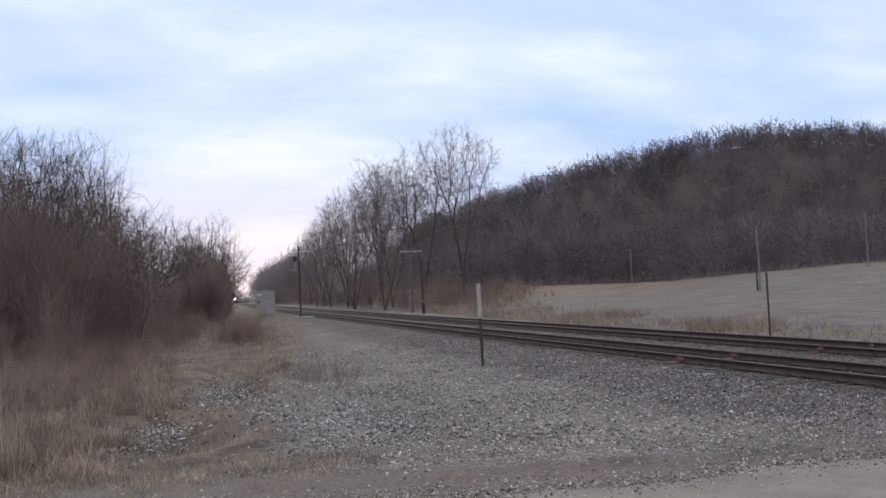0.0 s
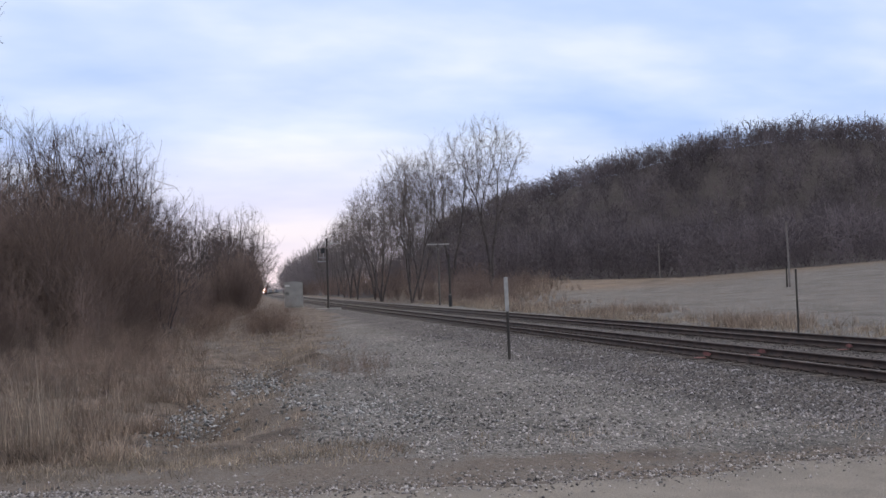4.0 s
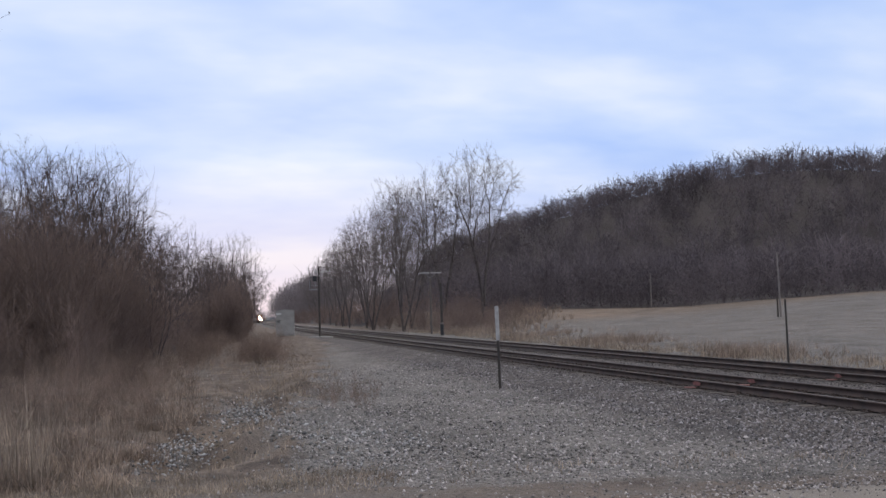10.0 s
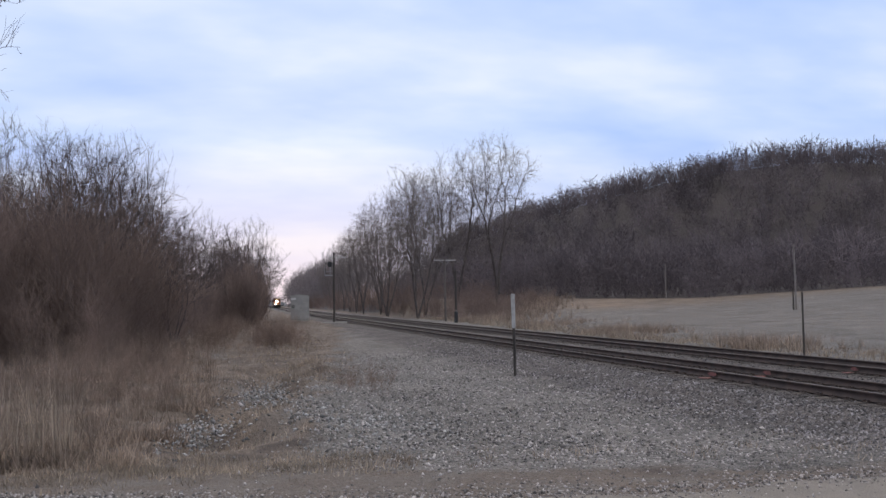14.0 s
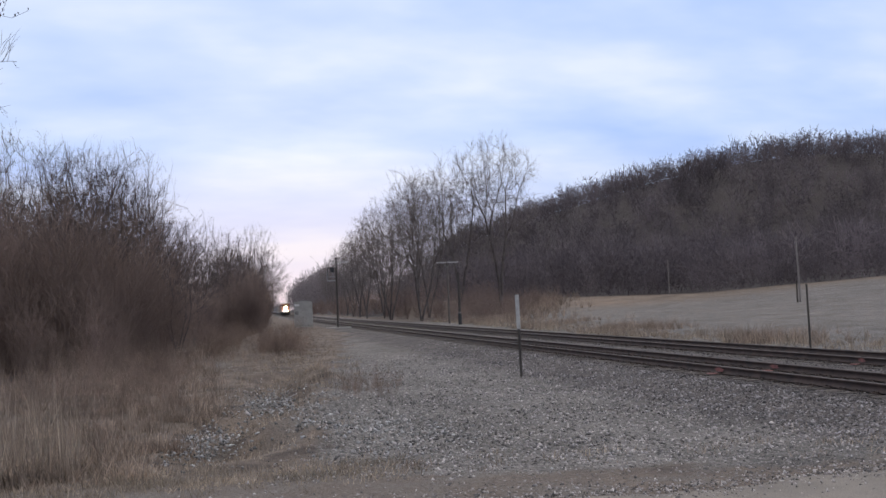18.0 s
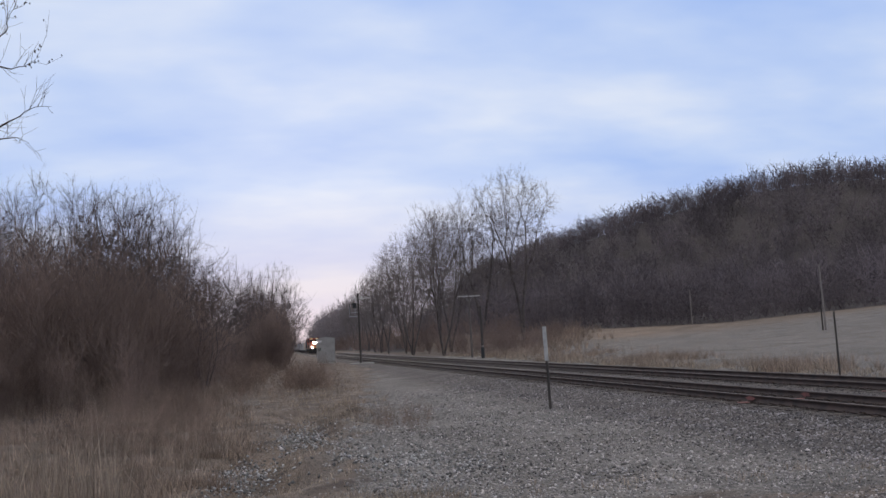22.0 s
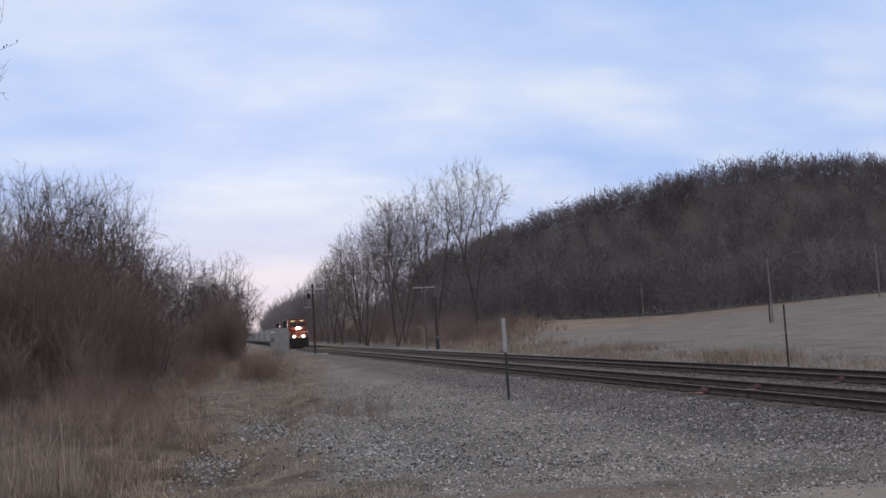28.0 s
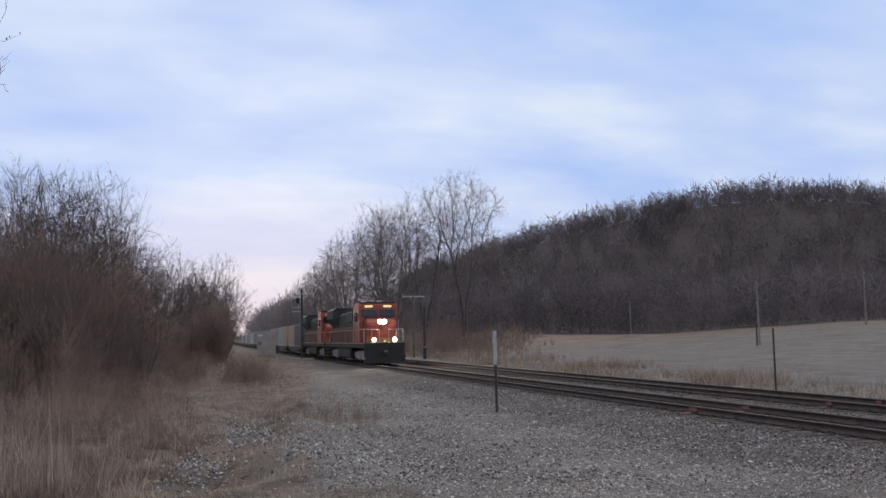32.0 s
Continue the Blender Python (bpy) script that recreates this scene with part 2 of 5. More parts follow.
# ---- materials ----
def material(name, color, dark=None, scale=4.0, rough=0.8, metal=0.0, bump=0.0, bump_scale=40.0, speckle=0.0, spread=0.0,
             coords="Object", emit=0.0, stretch=(1, 1, 1), thin=0.0, tone=0.0):
    """A surface of two tones mixed by large noise, with fine grain, relief and a spread from piece to piece."""
    m = bpy.data.materials.new(name)
    m.use_nodes = True
    nt = m.node_tree
    N, L = nt.nodes.new, nt.links.new
    bs = nt.nodes["Principled BSDF"]
    bs.inputs["Roughness"].default_value, bs.inputs["Metallic"].default_value = rough, metal
    co = N("ShaderNodeTexCoord")
    mp = N("ShaderNodeMapping")
    mp.inputs["Scale"].default_value = stretch
    L(co.outputs[coords], mp.inputs[0])
    n1 = N("ShaderNodeTexNoise")
    n1.inputs["Scale"].default_value, n1.inputs["Detail"].default_value = scale, 6
    L(mp.outputs[0], n1.inputs[0])
    n2 = N("ShaderNodeTexNoise")
    n2.inputs["Scale"].default_value, n2.inputs["Detail"].default_value = bump_scale, 3
    L(mp.outputs[0], n2.inputs[0])
    ramp = N("ShaderNodeValToRGB")
    dark = dark or tuple(c * 0.6 for c in color)
    ramp.color_ramp.elements[0].position, ramp.color_ramp.elements[0].color = 0.35, (*dark, 1)
    ramp.color_ramp.elements[1].position, ramp.color_ramp.elements[1].color = 0.65, (*color, 1)
    L(n1.outputs[0], ramp.inputs[0])
    col = ramp.outputs[0]

    def vary(col, fac, amount):
        mr = N("ShaderNodeMapRange")
        mr.inputs[1].default_value, mr.inputs[2].default_value = 0.25, 0.75
        mr.inputs[3].default_value, mr.inputs[4].default_value = 1 - amount, 1 + amount
        L(fac, mr.inputs[0])
        hs = N("ShaderNodeHueSaturation")
        L(mr.outputs[0], hs.inputs["Value"])
        L(col, hs.inputs["Color"])
        return hs.outputs[0]

    if speckle:
        col = vary(col, n2.outputs[0], speckle)
    if spread:
        gi = N("ShaderNodeNewGeometry")
        oi = N("ShaderNodeObjectInfo")
        ad = N("ShaderNodeMath")
        ad.operation = "ADD"
        L(gi.outputs["Random Per Island"], ad.inputs[0])
        L(oi.outputs["Random"], ad.inputs[1])
        fr = N("ShaderNodeMath")
        fr.operation = "FRACT"
        L(ad.outputs[0], fr.inputs[0])
        col = vary(col, fr.outputs[0], spread)
    if tone:
        ta = N("ShaderNodeAttribute")
        ta.attribute_name = "tone"
        col = vary(col, ta.outputs["Fac"], tone)
    L(col, bs.inputs["Base Color"])
    if bump:
        b = N("ShaderNodeBump")
        b.inputs["Strength"].default_value, b.inputs["Distance"].default_value = bump, 0.02
        L(n2.outputs[0], b.inputs["Height"])
        L(b.outputs[0], bs.inputs["Normal"])
    if thin:
        # round twigs stand as flat slivers: part of the light comes through from behind
        tr = N("ShaderNodeBsdfTranslucent")
        L(col, tr.inputs["Color"])
        ms = N("ShaderNodeMixShader")
        ms.inputs[0].default_value = thin
        L(bs.outputs[0], ms.inputs[1])
        L(tr.outputs[0], ms.inputs[2])
        L(ms.outputs[0], nt.nodes["Material Output"].inputs["Surface"])
    if emit:
        bs.inputs["Emission Color"].default_value = (*color, 1)
        bs.inputs["Emission Strength"].default_value = emit
    return m


DARK_BARK = material("dark_bark", (0.11, 0.089, 0.086), (0.066, 0.053, 0.052), 3, 0.95, bump=0.5, bump_scale=25, spread=0.15)
BARK = material("grey_bark", (0.135, 0.113, 0.102), (0.075, 0.062, 0.056), 3, 0.95, bump=0.5, bump_scale=25, spread=0.15)
TWIG = material("bare_twigs", (0.115, 0.092, 0.09), (0.075, 0.06, 0.059), 0.6, 0.95, spread=0.1, thin=0.5)
PALE_TWIG = material("pale_twigs", (0.205, 0.175, 0.169), (0.145, 0.124, 0.12), 0.6, 0.95, spread=0.1, thin=0.5)
BRUSH = material("brown_brush", (0.245, 0.18, 0.153), (0.155, 0.113, 0.097), 0.4, 0.95, spread=0.12, thin=0.4, tone=0.2)
# bark brown with the blue of distance haze mixed into its colour
HILLWOOD = material("hill_trees", (0.160, 0.132, 0.139), (0.107, 0.089, 0.095), 0.06, 0.95, spread=0.08, thin=0.35, tone=0.28)
GRASS = material("dry_grass", (0.35, 0.267, 0.204), (0.20, 0.149, 0.115), 0.5, 0.9, spread=0.35, tone=0.4)
PALE_GRASS = material("pale_dry_grass", (0.36, 0.29, 0.22), (0.24, 0.185, 0.14), 0.5, 0.9, spread=0.3, tone=0.35)
STONE = material("crushed_stone", (0.345, 0.312, 0.298), (0.185, 0.165, 0.157), 6, 0.9, spread=0.65)
RUSTY_STEEL = material("rail_side_rust", (0.075, 0.05, 0.042), (0.04, 0.03, 0.027), 3, 0.75, 0.3, bump=0.3, bump_scale=60)
RAIL_HEAD = material("worn_rail_head", (0.125, 0.10, 0.092), (0.07, 0.056, 0.052), 2, 0.7, 0.25)
DARK_STONE = material("fouled_ballast", (0.242, 0.222, 0.222), (0.124, 0.112, 0.112), 6, 0.9, spread=0.7)
# distance haze over the far woods, put into a paler twig colour
FAR_WOOD = material("haze_painted_twigs", (0.26, 0.225, 0.225), (0.19, 0.165, 0.165), 0.03, 0.95, spread=0.1, thin=0.5)
FOULED = material("oily_ballast", (0.125, 0.11, 0.107), (0.065, 0.057, 0.056), 6, 0.9, spread=0.55)
RUBBLE = material("pale_rubble", (0.32, 0.31, 0.303), (0.16, 0.153, 0.148), 8, 0.9, bump=0.5, bump_scale=30, spread=0.6)
WEED = material("dead_weeds", (0.245, 0.18, 0.146), (0.14, 0.10, 0.082), 0.35, 0.95, spread=0.15, thin=0.5, tone=0.4)
TIE = material("creosoted_wood", (0.085, 0.068, 0.058), (0.045, 0.037, 0.033), 3, 0.9, bump=0.6, bump_scale=30, spread=0.3,
               stretch=(0.4, 4, 4))
GREY_WOOD = material("weathered_wood", (0.25, 0.22, 0.20), (0.14, 0.12, 0.11), 3, 0.9, bump=0.5, bump_scale=30, stretch=(4, 4, 0.4))
DARK_WOOD = material("tarred_wood", (0.07, 0.058, 0.05), (0.035, 0.03, 0.027), 3, 0.85, bump=0.5, bump_scale=30, stretch=(4, 4, 0.4))
WHITE_PAINT = material("chalky_white_paint", (0.72, 0.70, 0.67), (0.5, 0.48, 0.45), 6, 0.7, bump=0.1)
RED_PAINT = material("faded_red_paint", (0.23, 0.085, 0.075), (0.12, 0.06, 0.055), 12, 0.8)
HUT = material("grey_painted_metal", (0.335, 0.318, 0.292), (0.265, 0.25, 0.23), 1.2, 0.55, bump=0.05)
STEEL = material("galvanised_steel", (0.42, 0.43, 0.44), (0.3, 0.31, 0.32), 8, 0.45, 0.6)
BLACK = material("black_paint", (0.03, 0.03, 0.03), (0.018, 0.018, 0.018), 4, 0.6)
CONCRETE = material("weathered_concrete", (0.36, 0.34, 0.315), (0.24, 0.225, 0.21), 3, 0.9, bump=0.3, bump_scale=50)
DULL_WHITE = material("weathered_white_plate", (0.43, 0.415, 0.395), (0.29, 0.28, 0.265), 5, 0.75, bump=0.1)
BROWN_WOOD = material("brown_weathered_wood", (0.15, 0.125, 0.11), (0.08, 0.067, 0.06), 3, 0.9, bump=0.5, bump_scale=30, stretch=(4, 4, 0.4))
PALE_WOOD = material("bleached_wood", (0.42, 0.40, 0.382), (0.30, 0.285, 0.27), 3, 0.9, bump=0.4, bump_scale=30, stretch=(0.4, 4, 4))


def ground_material():
    """Crushed stone, dirt, dry grass and field stubble, mixed by the sheet's cover attribute."""
    m = bpy.data.materials.new("ground_cover")
    m.use_nodes = True
    nt = m.node_tree
    N, L = nt.nodes.new, nt.links.new
    bs = nt.nodes["Principled BSDF"]
    bs.inputs["Roughness"].default_value = 0.95
    co = N("ShaderNodeTexCoord")
    at = N("ShaderNodeAttribute")
    at.attribute_name = "cover"
    sep = N("ShaderNodeSeparateColor")
    L(at.outputs["Color"], sep.inputs[0])

    def noise_tex(scale, detail=5, rough=0.6):
        n = N("ShaderNodeTexNoise")
        n.inputs["Scale"].default_value, n.inputs["Detail"].default_value = scale, detail
        n.inputs["Roughness"].default_value = rough
        L(co.outputs["Object"], n.inputs[0])
        return n.outputs[0]

    def ramp(fac, *stops):
        r = N("ShaderNodeValToRGB")
        els = r.color_ramp.elements
        els[0].position, els[0].color = stops[0][0], (*stops[0][1], 1)
        els[1].position, els[1].color = stops[-1][0], (*stops[-1][1], 1)
        for p, c in stops[1:-1]:
            els.new(p).color = (*c, 1)
        L(fac, r.inputs[0])
        return r.outputs[0]

    def mix(fac, a, b, mode="MIX"):
        n = N("ShaderNodeMix")
        n.data_type, n.blend_type = "RGBA", mode
        if isinstance(fac, float):
            n.inputs[0].default_value = fac
        else:
            L(fac, n.inputs[0])
        L(a, n.inputs[6])
        L(b, n.inputs[7])
        return n.outputs[2]

    vor = N("ShaderNodeTexVoronoi")
    vor.inputs["Scale"].default_value = 26
    L(co.outputs["Object"], vor.inputs[0])
    cell = N("ShaderNodeSeparateColor")
    L(vor.outputs["Color"], cell.inputs[0])
    stones = ramp(cell.outputs[0], (0.0, (0.085, 0.078, 0.073)), (0.45, (0.18, 0.166, 0.154)), (0.85, (0.272, 0.243, 0.226)),
                  (1.0, (0.44, 0.41, 0.385)))
    patch = ramp(noise_tex(0.35, 6), (0.32, (0.50, 0.488, 0.48)), (0.68, (0.95, 0.94, 0.93)))
    stones = mix(1.0, stones, patch, "MULTIPLY")
    fines = ramp(noise_tex(9, 6), (0.3, (0.15, 0.133, 0.12)), (0.7, (0.28, 0.252, 0.23)))
    stones = mix(ramp(noise_tex(0.9, 6), (0.54, (0, 0, 0)), (0.76, (0.65, 0.65, 0.65))), stones, fines)
    grime = N("ShaderNodeAttribute")
    grime.attribute_name = "grime"
    foul = ramp(noise_tex(1.5, 6), (0.3, (0.45, 0.415, 0.42)), (0.7, (0.73, 0.685, 0.69)))
    stones = mix(grime.outputs["Fac"], stones, mix(1.0, stones, foul, "MULTIPLY"))
    dirt = ramp(noise_tex(17, 8, 0.75), (0.32, (0.055, 0.042, 0.036)), (0.5, (0.13, 0.10, 0.08)), (0.68, (0.25, 0.20, 0.165)))
    dirt = mix(ramp(noise_tex(1.1, 7), (0.45, (0.05, 0.05, 0.05)), (0.68, (0.6, 0.6, 0.6))), dirt, mix(0.4, stones, fines))
    straw = ramp(noise_tex(14, 8, 0.75), (0.3, (0.085, 0.064, 0.052)), (0.5, (0.18, 0.142, 0.116)), (0.72, (0.30, 0.243, 0.198)))
    straw = mix(1.0, straw, ramp(noise_tex(0.8, 7, 0.65), (0.38, (0.36, 0.33, 0.32)), (0.62, (1.12, 1.08, 1.04))), "MULTIPLY")
    field = ramp(noise_tex(0.30, 9, 0.75), (0.34, (0.115, 0.093, 0.075)), (0.5, (0.185, 0.145, 0.116)), (0.66, (0.26, 0.21, 0.165)))
    field = mix(1.0, field, ramp(noise_tex(0.035, 5, 0.6), (0.38, (0.80, 0.755, 0.705)), (0.52, (0.98, 0.915, 0.85)), (0.64, (1.18, 1.05, 0.92))), "MULTIPLY")
    # leaf litter, with the shade under the trees put into its dark colour
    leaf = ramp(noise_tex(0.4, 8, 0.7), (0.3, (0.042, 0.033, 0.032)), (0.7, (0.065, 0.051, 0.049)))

    def edge(out, scale, soft):
        """Breaks the soft edge of a cover up into ragged patches."""
        n = N("ShaderNodeMath")
        n.operation = "ADD"
        L(out, n.inputs[0])
        k = N("ShaderNodeMapRange")
        k.inputs[3].default_value, k.inputs[4].default_value = -soft, soft
        L(noise_tex(scale, 6), k.inputs[0])
        L(k.outputs[0], n.inputs[1])
        r = N("ShaderNodeMapRange")
        r.inputs[1].default_value, r.inputs[2].default_value = 0.38, 0.62
        L(n.outputs[0], r.inputs[0])
        return r.outputs[0]

    col = mix(edge(sep.outputs[2], 2.2, 0.5), straw, dirt)
    col = mix(edge(sep.outputs[1], 0.25, 0.3), col, field)
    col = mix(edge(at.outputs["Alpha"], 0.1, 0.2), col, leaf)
    grav = edge(sep.outputs[0], 2.6, 0.55)
    col = mix(grav, col, stones)
    L(col, bs.inputs["Base Color"])
    b = N("ShaderNodeBump")
    b.inputs["Strength"].default_value, b.inputs["Distance"].default_value = 0.9, 0.035
    hm = N("ShaderNodeMath")
    hm.operation = "ADD"
    L(vor.outputs["Distance"], hm.inputs[0])
    L(noise_tex(30, 4), hm.inputs[1])
    L(hm.outputs[0], b.inputs["Height"])
    L(b.outputs[0], bs.inputs["Normal"])
    return m


def woods_edge(x, y):
    """Above zero where the hill's woods stand, below in the field."""
    return (np.asarray(x, float) * 0.52 + np.asarray(y, float) * 0.854) - 147 + 6 * wave(x, y, 60, 2.2) + 1.5 * wave(x, y, 13, 0.7)


def cover_of(x, y):
    """Shares of crushed stone, field, dirt and wood floor."""
    s = x - bend(y)
    d = x - ditch_x(y)
    yard = smooth(0.9, 2.3, d + 0.5 * wave(x, y, 4.1, 0.3)) * (1 - 0.2 * smooth(26, 50, y) - 0.4 * smooth(95, 125, y)) * smooth(10.6, 13.0, y + 0.7 * wave(x, y, 3, 1) + 0.3 * wave(x, y, 0.9, 4) - 0.15 * np.maximum(0, 4 - x) + 0.4 * np.clip(x - 2, 0, 5))
    yard = yard * (0.78 - 0.6 * smooth(0, 1, -(x - 0.8 - 0.075 * y) / 2.5) * smooth(24, 36, y))
    rubble = np.maximum.reduce([np.exp(-((x + 0.7) / 0.7) ** 2 - ((y - 18) / 1.8) ** 2), np.exp(-((x - 0.5) / 0.9) ** 2 - ((y - 26.5) / 4) ** 2), np.exp(-((x + 0.7) / 1.1) ** 2 - ((y - 44) / 8) ** 2) * 0.9])
    bed = smooth(NEAR - 4.6, NEAR - 3.2, s + 0.4 * wave(x, y, 5, 3)) * (1 - smooth(FAR + 2.6, FAR + 3.8, s))
    verge = (0.14 + 0.18 * smooth(0, 4, x)) * np.exp(-((y - 10.3 - 0.05 * np.maximum(0, 5 - x) ** 1.4) / 0.9) ** 2) * smooth(-9, -4, x)
    grav = np.clip(np.maximum.reduce([yard, rubble * 0.62, bed, verge]), 0, 1)
    field = smooth(23.5, 26, s + wave(x, y, 6, 1)) * smooth(0, 1, (-woods_edge(x, y)) / 6)
    dirt = np.clip(smooth(15.5, 12.8, y + 0.6 * wave(x, y, 4, 2) + 0.5 * wave(x, y, 1.3, 5)) * (0.95 - 0.4 * smooth(1, 5, x)) + 0.95 * np.exp(-((x - 1.0 - 0.21 * (y - 18.1)) / 0.55) ** 2) * smooth(15, 17, y) * (1 - smooth(27, 31, y))
                   + 0.3 * smooth(-1, -6, x) * smooth(20, 30, y), 0, 1)
    # wood floor under hill woods and left thicket, coloured as if in shade
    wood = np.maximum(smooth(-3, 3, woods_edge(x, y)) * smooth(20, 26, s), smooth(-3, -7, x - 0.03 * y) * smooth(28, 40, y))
    return np.stack([grav, field, dirt, wood], -1)


def build_ground():
    def steps(*runs):
        out = [np.arange(a, b, s) for a, b, s in runs]
        return np.concatenate(out)
    xs = steps((-4000, -400, 400), (-400, -60, 40), (-60, -12, 4), (-12, 24, 0.3), (24, 60, 2), (60, 420, 8), (420, 1000, 60), (1000, 4001, 400))
    ys = steps((-4000, -400, 400), (-400, -20, 40), (-20, 4, 4), (4, 36, 0.3), (36, 80, 1), (80, 200, 4), (200, 520, 8), (520, 1000, 40), (1000, 4001, 400))
    X, Y = np.meshgrid(xs, ys)
    Z = ground_z(X, Y)
    v = np.stack([X, Y, Z], -1).reshape(-1, 3)
    nx, ny = len(xs), len(ys)
    i = (np.arange(ny - 1)[:, None] * nx + np.arange(nx - 1)[None]).ravel()
    me = shade_smooth(mesh_of("ground", v, np.stack([i, i + 1, i + nx + 1, i + nx], -1)))
    a = me.attributes.new("cover", "FLOAT_COLOR", "POINT")
    a.data.foreach_set("color", cover_of(X, Y).reshape(-1, 4).astype(np.float32).ravel())
    S = X - bend(Y)
    g = me.attributes.new("grime", "FLOAT", "POINT")
    g.data.foreach_set("value", (smooth(NEAR - 5.4, NEAR - 3.4, S + 0.5 * wave(X, Y, 3, 1) + 0.3 * wave(X, Y, 1.1, 1)) * (1 - smooth(FAR + 1.6, FAR + 3, S))).astype(np.float32).ravel())
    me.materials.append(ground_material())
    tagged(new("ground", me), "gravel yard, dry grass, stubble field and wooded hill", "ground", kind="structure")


build_ground()

ROAD = material("worn_chip_seal", (0.225, 0.194, 0.166), (0.165, 0.142, 0.122), 1.6, 0.92, bump=0.6, bump_scale=70, speckle=0.4)


def road_edge(x):
    return 9.25 + 0.032 * max(0.0, 5 - x) ** 2 + 0.16 * float(wave(x, 0, 2.3, 1)) + 0.10 * float(wave(x, 0, 0.7, 2)) + 0.05 * float(wave(x, 0, 0.31, 4))


def build_road():
    xs = np.concatenate([np.arange(-60, -6, 3), np.arange(-6, 12, 0.07), np.arange(12, 80, 3)])
    v, f = [], []
    for x in xs:
        e = road_edge(max(x, -7))
        for y, dz in ((-7, -0.2), (-6.9, 0.0), (2, 0.05), (e - 0.25, 0.012), (e, -0.03), (e + 0.1, -0.2)):
            v.append((x, y, 0.27 + dz + 0.006 * float(wave(x, y, 1.3, 3))))
    n = 6
    for i in range(len(xs) - 1):
        for k in range(n - 1):
            a = i * n + k
            f.append((a, a + n, a + n + 1, a + 1))
    me = shade_smooth(mesh_of("road", v, f))
    me.materials.append(ROAD)
    tagged(new("road", me), "worn tan country road with a crumbling edge", "road", kind="structure")


build_road()


# ---- tracks ----
def rail_run(middle, side):
    """Foot, web and head of one rail, swept along the line."""
    prof = [(-0.075, -0.18), (0.075, -0.18), (0.075, -0.168), (0.012, -0.145), (0.010, -0.05), (0.036, -0.038), (0.036, -0.006),
            (0.030, 0.0), (-0.030, 0.0), (-0.036, -0.006), (-0.036, -0.038), (-0.010, -0.05), (-0.012, -0.145), (-0.075, -0.168)]
    ys = np.concatenate([np.arange(-40, 90, 10), np.arange(90, 230, 5), np.arange(230, 1270, 26)])
    n = len(prof)
    v = [(middle + side * GAUGE + float(bend(y)) + px, y, RAIL_TOP + pz) for y in ys for px, pz in prof]
    f = [(i * n + k, i * n + (k + 1) % n, (i + 1) * n + (k + 1) % n, (i + 1) * n + k) for i in range(len(ys) - 1) for k in range(n)]
    me = mesh_of("rail", v, f)
    me.materials.append(RUSTY_STEEL)
    me.materials.append(RAIL_HEAD)
    me.polygons.foreach_set("material_index", np.array([1 if k in (6, 7, 8) else 0 for i in range(len(ys) - 1) for k in range(n)], np.int32))
    return me


def build_track(middle, label):
    track = thing("railway_track", label, "track", "railway tracks", "structure")
    for side in (-1, 1):
        part("rail", rail_run(middle, side), RUSTY_STEEL, track)
    tie_mesh = []
    rng = random.Random(int(middle))
    for k in range(3):
        bm = boxed(-1.3, 1.3, -0.115, 0.115, -0.18, 0, 0.012)
        for v in bm.verts:
            v.co += Vector((rng.uniform(-.03, .03), rng.uniform(-.01, .01), rng.uniform(-.008, .004)))
        me = bpy.data.meshes.new("tie")
        bm.to_mesh(me)
        bm.free()
        me.materials.append(TIE)
        tie_mesh.append(me)
    plate = boxed(-0.19, 0.19, -0.095, 0.095, 0, 0.014)
    for sx in (-0.12, 0.12):
        for sy in (-0.06, 0.06):
            box(plate, sx - 0.02, sx + 0.02, sy - 0.02, sy + 0.02, 0.012, 0.045)
    plate_me = bpy.data.meshes.new("tie_plate")
    plate.to_mesh(plate_me)
    plate.free()
    plate_me.materials.append(RUSTY_STEEL)
    top = RAIL_TOP - 0.19
    y, i = 8.0, 0
    far_v, far_f = [], []
    while y < 420:
        x = middle + float(bend(y)) + rng.uniform(-0.04, 0.04)
        if y < 108:
            tie = part("tie", tie_mesh[i % 3], TIE, track, at=pose(x, y, top + rng.uniform(-.012, .008), 0, rng.uniform(-.3, .3), rng.uniform(-1.2, 1.2)))
            if y < 45:
                for side in (-1, 1):
                    part("tie_plate", plate_me, RUSTY_STEEL, tie, at=pose(side * GAUGE, 0, 0.002))
        else:
            b = len(far_v)
            far_v += [(x + sx * 1.3, y + sy * 0.115, top - sz * 0.15) for sz in (0, 1) for sx, sy in ((-1, -1), (1, -1), (1, 1), (-1, 1))]
            far_f += [(b, b + 1, b + 2, b + 3), (b, b + 4, b + 5, b + 1), (b + 3, b + 2, b + 6, b + 7), (b, b + 3, b + 7, b + 4), (b + 1, b + 5, b + 6, b + 2)]
        y += 0.5
        i += 1
    tagged(part("distant_ties", mesh_of("distant_ties", far_v, far_f), TIE, track), kind="stuff")
    return track


near_track = build_track(NEAR, "rusty steel rails on dark wooden ties in ballast")
far_track = build_track(FAR, "second pair of rusty rails on dark wooden ties")


